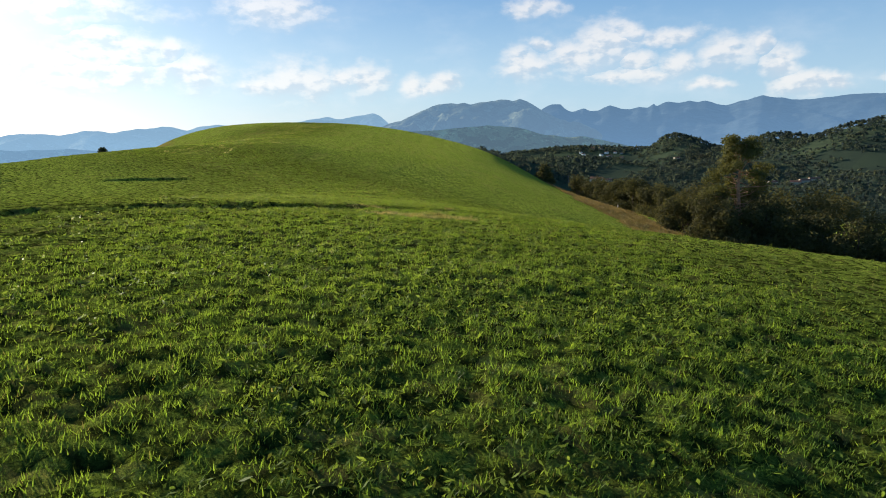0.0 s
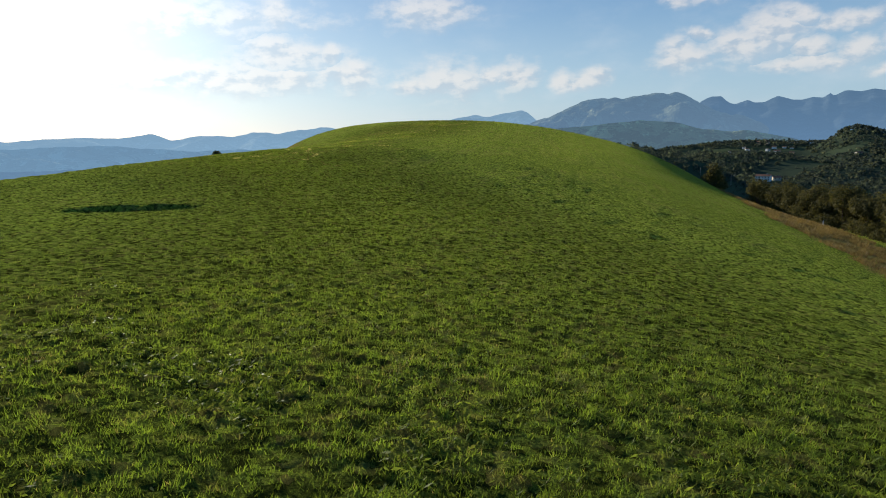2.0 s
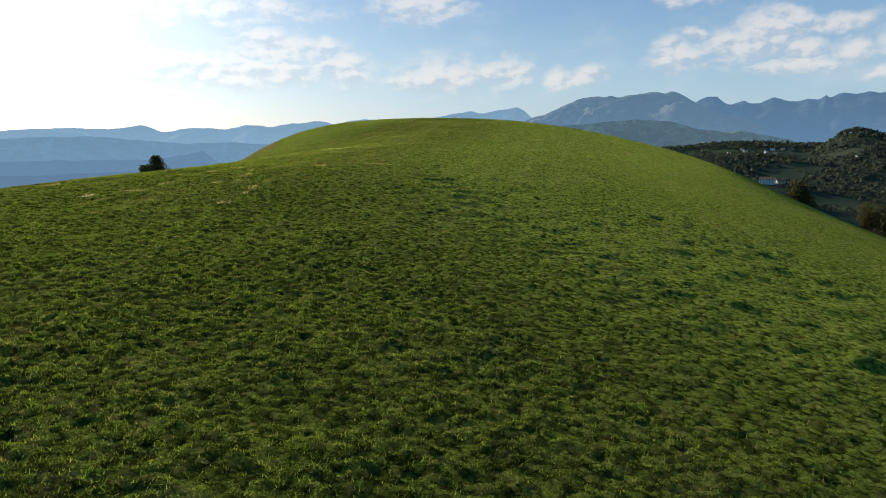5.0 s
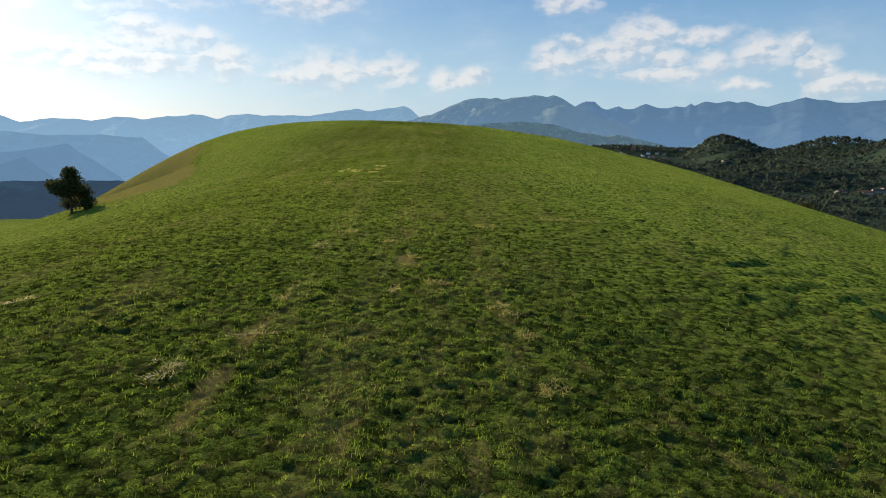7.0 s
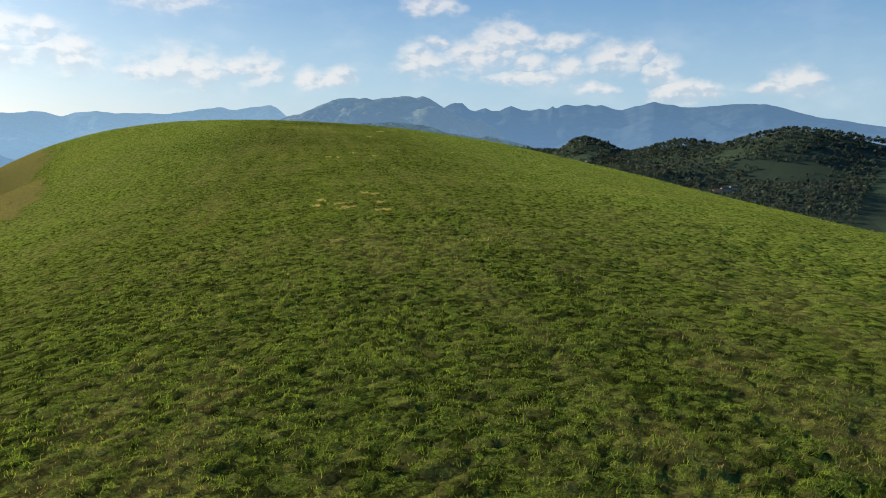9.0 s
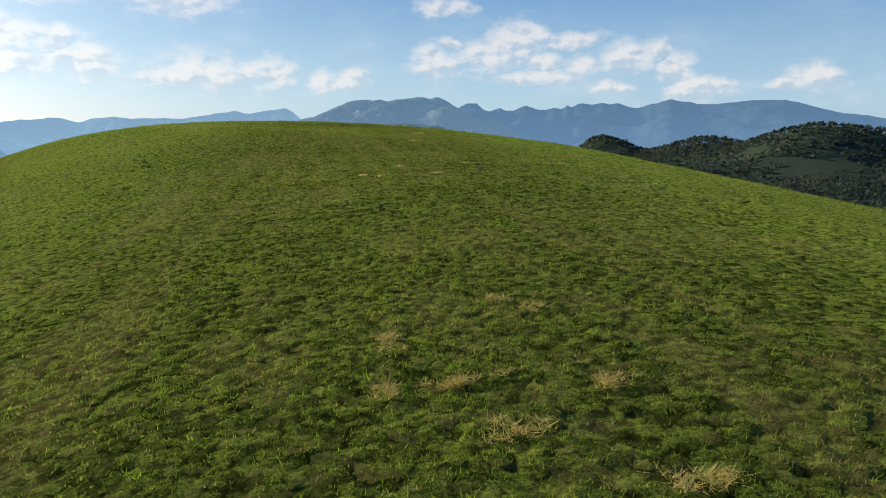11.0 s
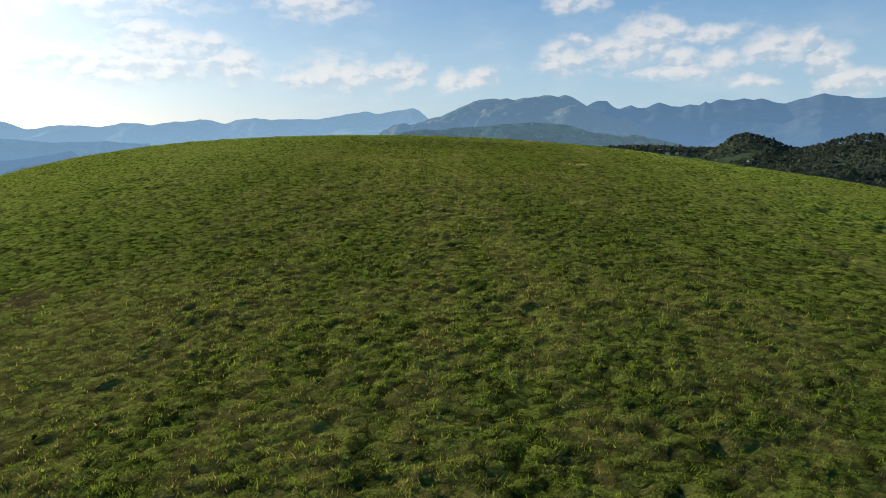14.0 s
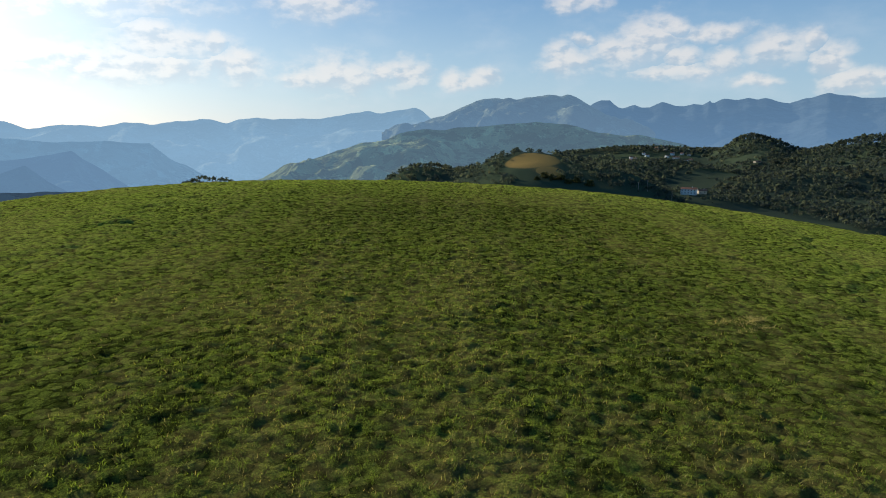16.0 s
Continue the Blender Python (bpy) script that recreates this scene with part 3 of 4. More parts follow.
# ---- far mountains: hazy relief along the horizon ----
def mountain(name, label, dist, crest, air, tint, rise=0.45, rough=60.0, seed=0, foot=-160.0, mottle=0.35, octaves=5):
    """A range seen from the ridge: crest as (azimuth, elevation) pairs; slopes run down towards the valley."""
    m, g = material(name)
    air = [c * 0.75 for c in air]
    where = g.add("ShaderNodeNewGeometry").outputs["Position"]
    patch = g.noise(where, 0.004, 6, 0.6)
    col = g.mix(g.ramp(patch, 0.4, 0.62), rgb(*[c * 0.7 for c in tint]), rgb(*[c * 1.3 for c in tint]))
    # Air haze is imitated by a blue emission, stronger towards the foot.
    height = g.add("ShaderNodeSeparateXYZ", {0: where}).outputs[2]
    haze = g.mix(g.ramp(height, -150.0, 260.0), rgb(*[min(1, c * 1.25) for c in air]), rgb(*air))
    fine = g.noise(where, 0.02, 6, 0.65)
    copse = g.noise(where, 0.009, 6, 0.7)
    col = g.mix(g.ramp(copse, 0.54, 0.6, 0.0, mottle), col, rgb(*[c * 1.9 for c in tint]))
    col = g.mix(g.ramp(fine, 0.48, 0.56, 0.0, 0.85 * mottle), col, rgb(*[c * 0.22 for c in tint]))
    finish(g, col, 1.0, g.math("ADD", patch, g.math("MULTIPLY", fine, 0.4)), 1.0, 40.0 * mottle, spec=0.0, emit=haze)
    a = np.array([c[0] for c in crest])
    e = np.array([c[1] for c in crest])
    az = np.arange(a.min(), a.max(), 0.16)
    el = np.interp(az, a[np.argsort(a)], e[np.argsort(a)])
    el = el + 0.16 * (fbm(az * 1.0 + 300, az * 0 + seed, 0.9, 4, seed) - 0.5)
    rows = 38
    co = []
    for i in range(rows):
        f = i / (rows - 1)
        d = dist * (1 - rise * f)
        top = 2 + dist * np.tan(np.radians(el))
        x, y = -25 - np.sin(np.radians(az)) * d, 70 + np.cos(np.radians(az)) * d
        z = foot + (top - foot) * (1 - f) ** 1.25
        spur = np.abs(fbm(x + 9000, y + 9000, 520, octaves, seed) - 0.5) * 2
        z = z - (spur - 0.25) * rough * 1.6 * math.sin(math.pi * min(1, f * 1.1 + 0.02)) + (fbm(x + 9000, y + 9000, 130, 2, seed + 3) - 0.5) * rough * 0.16
        co.append(np.stack([x, y, z], -1))
    co = np.concatenate(co)
    n = len(az)
    ii = np.arange(rows * n).reshape(rows, n)
    q = np.stack([ii[:-1, :-1], ii[:-1, 1:], ii[1:, 1:], ii[1:, :-1]], -1).reshape(-1, 4)
    return tagged(new(name, fast_mesh(name, co, q, 4, m, True)), label, "mountain", kind="structure")


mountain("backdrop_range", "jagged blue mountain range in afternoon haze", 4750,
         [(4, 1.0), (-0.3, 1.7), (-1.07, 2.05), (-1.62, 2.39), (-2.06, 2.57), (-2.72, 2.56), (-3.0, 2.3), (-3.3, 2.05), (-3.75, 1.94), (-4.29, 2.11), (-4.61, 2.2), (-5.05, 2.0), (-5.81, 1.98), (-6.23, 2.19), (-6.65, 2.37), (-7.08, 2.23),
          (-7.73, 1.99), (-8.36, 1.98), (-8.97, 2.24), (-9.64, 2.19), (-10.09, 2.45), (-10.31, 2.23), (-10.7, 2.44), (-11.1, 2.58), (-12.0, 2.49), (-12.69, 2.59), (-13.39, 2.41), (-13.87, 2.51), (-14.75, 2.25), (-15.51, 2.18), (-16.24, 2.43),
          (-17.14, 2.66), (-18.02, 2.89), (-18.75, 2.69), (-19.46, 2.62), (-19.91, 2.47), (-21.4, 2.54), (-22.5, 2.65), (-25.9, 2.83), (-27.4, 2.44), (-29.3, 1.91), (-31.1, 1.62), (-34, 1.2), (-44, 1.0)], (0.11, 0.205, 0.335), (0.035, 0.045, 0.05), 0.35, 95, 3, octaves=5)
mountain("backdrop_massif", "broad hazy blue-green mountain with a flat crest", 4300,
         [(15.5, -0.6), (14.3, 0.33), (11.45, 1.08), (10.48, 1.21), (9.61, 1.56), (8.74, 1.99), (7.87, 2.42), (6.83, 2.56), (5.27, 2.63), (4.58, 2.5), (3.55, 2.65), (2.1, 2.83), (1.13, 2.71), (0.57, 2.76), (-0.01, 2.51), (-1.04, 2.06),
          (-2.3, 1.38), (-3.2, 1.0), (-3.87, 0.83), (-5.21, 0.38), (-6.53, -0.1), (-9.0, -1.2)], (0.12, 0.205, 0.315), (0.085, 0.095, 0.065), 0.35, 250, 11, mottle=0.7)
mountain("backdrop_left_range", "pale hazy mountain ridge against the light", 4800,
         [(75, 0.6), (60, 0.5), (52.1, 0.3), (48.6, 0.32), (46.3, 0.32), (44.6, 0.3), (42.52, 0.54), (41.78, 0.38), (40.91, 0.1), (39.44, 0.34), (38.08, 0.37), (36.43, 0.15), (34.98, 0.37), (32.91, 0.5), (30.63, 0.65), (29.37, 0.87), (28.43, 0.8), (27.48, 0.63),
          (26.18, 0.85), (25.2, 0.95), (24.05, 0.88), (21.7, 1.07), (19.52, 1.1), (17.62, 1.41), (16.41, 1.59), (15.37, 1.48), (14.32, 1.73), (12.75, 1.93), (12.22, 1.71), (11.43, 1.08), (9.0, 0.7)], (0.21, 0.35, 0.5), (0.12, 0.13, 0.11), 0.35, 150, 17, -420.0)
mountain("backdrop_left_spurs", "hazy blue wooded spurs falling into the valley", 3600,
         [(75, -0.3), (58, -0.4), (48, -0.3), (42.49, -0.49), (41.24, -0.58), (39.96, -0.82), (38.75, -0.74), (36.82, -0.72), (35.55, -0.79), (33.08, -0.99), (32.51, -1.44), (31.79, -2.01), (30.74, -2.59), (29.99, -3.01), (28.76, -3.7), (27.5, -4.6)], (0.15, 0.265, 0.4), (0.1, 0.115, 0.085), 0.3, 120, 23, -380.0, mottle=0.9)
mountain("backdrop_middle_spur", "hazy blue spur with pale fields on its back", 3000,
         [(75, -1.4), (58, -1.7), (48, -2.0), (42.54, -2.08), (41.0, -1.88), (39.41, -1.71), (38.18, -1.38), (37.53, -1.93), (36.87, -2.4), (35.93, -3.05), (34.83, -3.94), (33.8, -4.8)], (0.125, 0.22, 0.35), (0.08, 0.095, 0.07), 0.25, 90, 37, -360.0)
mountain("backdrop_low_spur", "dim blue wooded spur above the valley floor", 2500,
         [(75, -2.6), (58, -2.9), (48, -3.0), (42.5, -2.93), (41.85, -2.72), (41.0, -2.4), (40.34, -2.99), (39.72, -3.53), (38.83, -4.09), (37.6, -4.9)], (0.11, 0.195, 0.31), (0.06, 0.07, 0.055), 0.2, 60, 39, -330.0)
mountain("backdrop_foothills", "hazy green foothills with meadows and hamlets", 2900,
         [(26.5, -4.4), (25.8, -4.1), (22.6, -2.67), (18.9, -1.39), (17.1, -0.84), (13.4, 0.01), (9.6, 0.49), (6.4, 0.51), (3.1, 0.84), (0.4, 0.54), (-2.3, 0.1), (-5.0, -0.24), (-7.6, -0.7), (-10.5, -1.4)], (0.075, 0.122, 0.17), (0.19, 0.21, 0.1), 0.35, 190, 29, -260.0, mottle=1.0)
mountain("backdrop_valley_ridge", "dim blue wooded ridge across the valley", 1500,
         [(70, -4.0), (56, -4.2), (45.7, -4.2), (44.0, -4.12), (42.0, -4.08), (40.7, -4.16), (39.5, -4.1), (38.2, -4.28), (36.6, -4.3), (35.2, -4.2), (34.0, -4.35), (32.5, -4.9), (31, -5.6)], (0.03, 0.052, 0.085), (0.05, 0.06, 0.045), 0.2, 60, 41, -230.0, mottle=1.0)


# ---- helpers for things ----
def thing(name, label, category, group="", where=(0, 0, 0), turn=0.0):
    ob = new(name)
    ob.matrix_world = pose(*where, 0, 0, turn)
    return tagged(ob, label, category, group)


def part(name, me, parent, label=""):
    ob = new(name, me)
    ob.parent = parent
    if label:
        tagged(ob, label)
    return ob


def tube(points, radii, sides=7):
    """Verts and faces of a tapered limb along points."""
    verts, faces = [], []
    for i, (p, r) in enumerate(zip(points, radii)):
        a = Vector(points[min(i + 1, len(points) - 1)]) - Vector(points[max(i - 1, 0)])
        q = a.to_track_quat("Z", "Y")
        for k in range(sides):
            w = 2 * math.pi * k / sides
            verts.append(Vector(p) + q @ Vector((math.cos(w) * r, math.sin(w) * r, 0)))
    for i in range(len(points) - 1):
        for k in range(sides):
            a, b = i * sides + k, i * sides + (k + 1) % sides
            faces.append((a, b, b + sides, a + sides))
    faces.append(tuple(range(sides))[::-1])
    faces.append(tuple(range((len(points) - 1) * sides, len(points) * sides)))
    return verts, faces


def tubes(list_of):
    verts, faces = [], []
    for points, radii, *sides in list_of:
        v, f = tube(points, radii, *sides)
        faces += [tuple(i + len(verts) for i in q) for q in f]
        verts += v
    return verts, faces


def leaves_mesh(name, centres, out, size, mat, rng, droop=0.0, slim=0.6):
    """Single leaves: pointed quads at the given centres, facing roughly outwards."""
    n = len(centres)
    d = out + rng.normal(0, 0.7, (n, 3))
    d /= np.linalg.norm(d, axis=1)[:, None] + 1e-9
    side = np.cross(d, rng.normal(0, 1, (n, 3)))
    side /= np.linalg.norm(side, axis=1)[:, None] + 1e-9
    up = np.cross(side, d)
    s = size * rng.uniform(0.6, 1.35, n)[:, None]
    up[:, 2] -= droop
    co = np.stack([centres - up * s, centres + side * s * slim, centres + up * s, centres - side * s * slim], 1).reshape(-1, 3)
    return fast_mesh(name, co, np.arange(n * 4).reshape(n, 4), 4, mat)


def crown_points(rng, lobes, count, shell=0.45):
    """Points in the outer shells of rounded lobes (x, y, z, radius, flatness)."""
    lob = np.array(lobes)
    w = lob[:, 3] ** 2
    pick = rng.choice(len(lob), count, p=w / w.sum())
    d = rng.normal(0, 1, (count, 3))
    d /= np.linalg.norm(d, axis=1)[:, None]
    r = (1 - shell * rng.random(count) ** 1.5) * (1 + 0.16 * np.sin(d[:, 0] * 7 + pick) * np.cos(d[:, 2] * 6 + pick * 2))
    p = lob[pick, :3] + d * (lob[pick, 3] * r)[:, None] * np.stack([np.ones(count), np.ones(count), lob[pick, 4]], 1)
    return p, d


def bush(name, label, x, y, wide, tall, mat, seed, leaves=3200, group="bushes by the field", leaf=0.11, category="bush"):
    """A many-stemmed shrub with lobes of small leaves down to the ground."""
    rng = np.random.default_rng(seed)
    root = thing(name, label, category, group, (x, y, float(land(x, y)) - 0.12))
    stems = []
    lobes = []
    for k in range(9):
        a, r = rng.uniform(0, 6.28), wide * rng.uniform(0.1, 0.62)
        h = tall * rng.uniform(0.28, 0.74) * (1.1 - 0.45 * r / wide)
        px, py = math.cos(a) * r, math.sin(a) * r
        lr = min(wide, tall) * rng.uniform(0.26, 0.42)
        lobes.append((px, py, h, lr, rng.uniform(0.8, 1.1)))
        stems.append(([(px * 0.1, py * 0.1, 0), (px * 0.45, py * 0.45, h * 0.5), (px, py, h)], [0.05 * tall / 3, 0.035 * tall / 3, 0.012]))
    for k in range(5):
        a = rng.uniform(0, 6.28)
        lobes.append((math.cos(a) * wide * 0.62, math.sin(a) * wide * 0.62, tall * 0.2, wide * 0.36, 0.7))
    part("stems", link_mesh("stems", *tubes(stems), M_BARK), root)
    p, d = crown_points(rng, lobes, leaves, 0.6)
    p[:, 2] = np.maximum(p[:, 2], 0.05)
    part("crown", leaves_mesh("crown", p, d + (0, 0, 0.3), leaf, mat, rng), root)
    return root


# ---- trees and bushes round the meadow ----
def lone_tree(x, y, top):
    tall = (top - float(land(x, y)) + 0.15) * 0.97
    rng = np.random.default_rng(41)
    root = thing("small_tree", "small dark round-crowned tree standing alone on the meadow edge", "tree", "", (x, y, float(land(x, y)) - 0.15))
    limbs = [([(0, 0, 0), (0.04, 0.02, tall * 0.25), (-0.05, 0, tall * 0.6)], [0.16, 0.12, 0.05])]
    lobes = [(0, 0, tall * 0.55, tall * 0.3, 1.0), (0.1, 0.1, tall * 0.78, tall * 0.2, 1.0), (-0.25, 0.1, tall * 0.88, tall * 0.1, 1.0), (0.3, -0.1, tall * 0.86, tall * 0.12, 0.9)]
    for k in range(9):
        a = k * 0.7 + rng.uniform(-0.2, 0.2)
        r, h = tall * rng.uniform(0.2, 0.36), tall * rng.uniform(0.18, 0.66)
        end = (math.cos(a) * r, math.sin(a) * r, h)
        limbs.append(([(0, 0, h * 0.55), (end[0] * 0.5, end[1] * 0.5, h * 0.8), end], [0.06, 0.04, 0.012]))
        lobes.append((*end, tall * rng.uniform(0.13, 0.2), rng.uniform(0.75, 1.0)))
    part("trunk", link_mesh("trunk", *tubes(limbs), M_BARK), root)
    p, d = crown_points(rng, lobes, 9000, 0.75)
    p[:, 2] = np.maximum(p[:, 2], 0.25)
    part("crown", leaves_mesh("crown", p, d, 0.1, M_TREE, rng), root)


lone_tree(-73.1, 110.6, -1.2)


def pine(x, y, top):
    """A wind-worn pine with bare reddish limbs in its lower crown."""
    rng = np.random.default_rng(7)
    z0 = float(land(x, y)) - 0.2
    t = top - z0
    root = thing("pine_tree", "tall pine with bare reddish lower branches above dark bushes", "tree", "", (x, y, z0))
    limbs = [([(0, 0, 0), (0.15, 0, t * 0.3), (-0.1, 0.1, t * 0.6), (0.15, 0, t * 0.93)], [0.32, 0.26, 0.18, 0.04], 9)]
    lobes = []
    for k in range(40):
        f = 0.27 + 0.7 * k / 40
        a = k * 2.4 + rng.uniform(-0.3, 0.3)
        r = t * (0.36 if f < 0.72 else 0.28) * rng.uniform(0.4, 1.15) * (1.25 - f * 0.75)
        h = t * f
        rise = t * rng.uniform(-0.04, 0.13)
        end = (math.cos(a) * r, math.sin(a) * r, h + rise)
        mid = (end[0] * 0.5, end[1] * 0.5, h + rise * 0.2)
        bow = (end[0] * 0.25 + rng.normal(0, 0.12), end[1] * 0.25 + rng.normal(0, 0.12), h + rise * rng.uniform(-0.6, 0.3))
        limbs.append(([(0, 0, h - 0.1), bow, mid, end], [0.07, 0.055, 0.04, 0.02], 5))
        for j in range(3):
            b = (mid[0] + rng.normal(0, 0.5), mid[1] + rng.normal(0, 0.5), mid[2] + rng.uniform(0.1, 0.8))
            limbs.append(([mid, b], [0.03, 0.008], 4))
        if f > 0.7 or math.sin(a) > -0.45:
            lobes.append((*end, t * rng.uniform(0.06, 0.095), 0.7))
            lobes.append((end[0] * 0.7, end[1] * 0.7, end[2] + 0.2, t * rng.uniform(0.05, 0.08), 0.7))
    lobes.append((0.1, 0, t * 0.95, t * 0.07, 0.9))
    part("trunk", link_mesh("trunk", *tubes(limbs), M_PINE_BARK), root, "reddish bare trunk and limbs")
    p, d = crown_points(rng, lobes, 17000, 0.75)
    part("crown", leaves_mesh("crown", p, d + (0, 0, 0.4), 0.17, M_NEEDLE, rng, 0, 0.26), root)


pine(22.6, 77.8, -0.7)

rng = np.random.default_rng(12)
# thicket round the pine
for k, (x, y, w, h, kind) in enumerate([
        (17.5, 80, 2.6, 3.6, 0), (19.3, 74.5, 2.8, 4.2, 0), (22.0, 72.5, 2.8, 4.4, 0), (24.4, 74.0, 3.2, 5.4, 0), (26.4, 70.5, 3.0, 4.8, 0), (28.6, 71.5, 3.4, 6.0, 0), (30.5, 67.0, 3.0, 5.0, 0),
        (32.5, 68.0, 3.4, 6.0, 0), (34.0, 63.5, 3.2, 5.2, 0), (36.5, 64.0, 3.4, 6.4, 0), (37.5, 58.0, 3.2, 5.5, 0), (40.5, 60.0, 3.6, 6.4, 0), (25.5, 79.0, 3.2, 6.2, 0), (29.5, 77.0, 3.4, 6.6, 0), (34.0, 73.0, 3.4, 6.6, 0),
        (20.5, 80.5, 3.0, 5.2, 0), (33.0, 78.0, 3.6, 7.2, 0), (38.5, 68.5, 3.6, 7.2, 0), (43.0, 64.0, 3.8, 7.4, 0), (44.5, 57.0, 3.6, 6.6, 0), (29.0, 83.0, 3.6, 7.0, 0), (39.0, 53.0, 2.6, 4.2, 1), (36.0, 55.5, 2.2, 3.2, 1)]):
    bush("bush", "dense dark green bush in the thicket below the pine" if not kind else "low brownish bush at the field's edge", x, y, w * 1.35, h * 1.5, (M_BUSH, M_BUSH_RUST)[kind], 100 + k, 6500, "thicket below the pine", 0.14)
# hedge along the foot of the slope
hedge = [(20.5 - 11.5 * k / 12, 90 + 50 * k / 12) for k in range(13)]
for k, (x, y) in enumerate(hedge):
    bush("hedge_bush", "tall olive-brown hedge bush along the field boundary", x + 1.5 + rng.uniform(-0.8, 0.8), y, 3.6, rng.uniform(5.6, 7.4), (M_BUSH_RUST if k % 4 else M_BUSH), 200 + k, 8000, "hedge along the slope", 0.135)
bush("round_bush", "rounded dark bush standing alone on the slope", 3.6, 153.0, 3.2, 6.0, M_BUSH_RUST, 301, 3000, "", 0.2)
bush("edge_bush", "dark bush below the shoulder of the meadow", -57.5, 57.0, 2.4, 4.4, M_TREE, 302, 3000, "", 0.16)


for k, (x, y, w, h) in enumerate([(-71, 776, 5, 9), (-63, 772, 4, 6), (-56, 775, 5, 7), (-49, 770, 4, 5), (-42, 776, 5, 6), (-77, 771, 3, 4), (-30, 772, 5, 7)]):
    bush("field_bush", "dark rounded bush standing in the distant field", x, y, w, h, M_TREE, 330 + k, 500, "bushes in the distant field", 0.7)


# ---- white post by the brown strip ----
def post(x, y):
    root = thing("marker_post", "short white marker post at the field's edge", "post", "", (x, y, float(land(x, y)) - 0.05))
    v, f = tube([(0, 0, 0), (0, 0, 0.6), (0, 0, 0.65)], [0.06, 0.055, 0.03], 8)
    part("shaft", link_mesh("shaft", v, f, M_STONE), root)


post(13.1, 104.0)


# ---- buildings ----
def box(x0, y0, z0, x1, y1, z1):
    v = [(x0, y0, z0), (x1, y0, z0), (x1, y1, z0), (x0, y1, z0), (x0, y0, z1), (x1, y0, z1), (x1, y1, z1), (x0, y1, z1)]
    return v, [(3, 2, 1, 0), (4, 5, 6, 7), (0, 1, 5, 4), (1, 2, 6, 5), (2, 3, 7, 6), (3, 0, 4, 7)]


def house(name, label, x, y, length, depth, eaves, ridge, turn, wall_mat, cols, floors, group="", sink=1.0):
    root = thing(name, label, "house", group, (x, y, float(land(x, y)) - sink), turn)
    L, D = length / 2, depth / 2
    e = eaves + sink
    verts = [(-L, -D, 0), (L, -D, 0), (L, D, 0), (-L, D, 0), (-L, -D, e), (L, -D, e), (L, D, e), (-L, D, e), (-L, 0, e + ridge), (L, 0, e + ridge)]
    faces = [(0, 1, 5, 4), (2, 3, 7, 6), (1, 2, 6, 9, 5), (3, 0, 4, 8, 7), (4, 5, 9, 8), (6, 7, 8, 9)]
    part("wall", link_mesh("wall", verts, faces, wall_mat), root)
    o, k = 0.5, 0.22
    slope = ridge / D
    rv = [(-L - o, -D - o, e - o * slope), (L + o, -D - o, e - o * slope), (L + o, 0, e + ridge), (-L - o, 0, e + ridge), (-L - o, D + o, e - o * slope), (L + o, D + o, e - o * slope)]
    rv = [(a, b, c + 0.02) for a, b, c in rv] + [(a, b, c + k) for a, b, c in rv]
    rf = [(0, 3, 2, 1), (3, 4, 5, 2), (6, 7, 8, 9), (9, 8, 11, 10), (0, 1, 7, 6), (4, 10, 11, 5), (0, 6, 9, 3), (3, 9, 10, 4), (1, 2, 8, 7), (2, 5, 11, 8)]
    roof = part("roof", link_mesh("roof", rv, rf, M_TILE), root)
    part("chimney", link_mesh("chimney", *box(L * 0.4, -0.4, e + ridge * 0.7, L * 0.4 + 0.8, 0.4, e + ridge + 1.0), wall_mat), roof)
    for f in range(floors):
        for c in range(cols):
            cx = -L + length * (c + 0.5) / cols
            z = sink + 0.9 + f * (eaves / floors)
            w = part("window", link_mesh("window", *box(cx - 0.5, -D - 0.03, z, cx + 0.5, -D + 0.05, z + 1.4), M_DARK), root)
            part("sill", link_mesh("sill", *box(cx - 0.6, -D - 0.14, z - 0.12, cx + 0.6, -D + 0.05, z), M_STONE), w)
    return root


def at(az, d, cx=-49.2, cy=140.9):
    return cx - math.sin(radians(az)) * d, cy + math.cos(radians(az)) * d


hx, hy = 97.0, 1019.0
house("white_farmhouse", "long white two-storey farmhouse with a reddish tiled roof", hx, hy, 18, 9, 6.0, 2.0, -20, M_PLASTER, 5, 2)
hx, hy = 114.0, 1030.0
house("barn", "low pale barn beside the white farmhouse", hx, hy, 10, 8, 3.2, 1.6, 8, M_OCHRE, 2, 1)
rng = np.random.default_rng(5)
# hamlet on the far ridge, and scattered farms
for k in range(34):
    az, d = rng.uniform(-9.5, -4.2), rng.uniform(1750, 2120)
    hx, hy = at(az, d)
    house("village_house", "small pale house with a tiled roof in a distant village", hx, hy, rng.uniform(7, 11), rng.uniform(6, 8), rng.uniform(3.5, 5.5), 1.8, rng.uniform(-40, 40), (M_PLASTER, M_OCHRE)[k % 3 == 0], 2, 1, "distant village houses")
for az, d in ((5.4, 1150), (6.8, 1210), (-25.4, 1010), (-26.0, 1020), (-26.6, 1030), (-23.5, 1040), (-14.2, 1650), (9.5, 1300), (-3.2, 1500)):
    hx, hy = at(az, d)
    house("farmhouse", "distant pale farmhouse with a tiled roof among trees", hx, hy, 14, 9, 5.5, 2.2, rng.uniform(-30, 30), (M_OCHRE, M_PLASTER)[int(d) % 2], 3, 1, "scattered farmhouses")


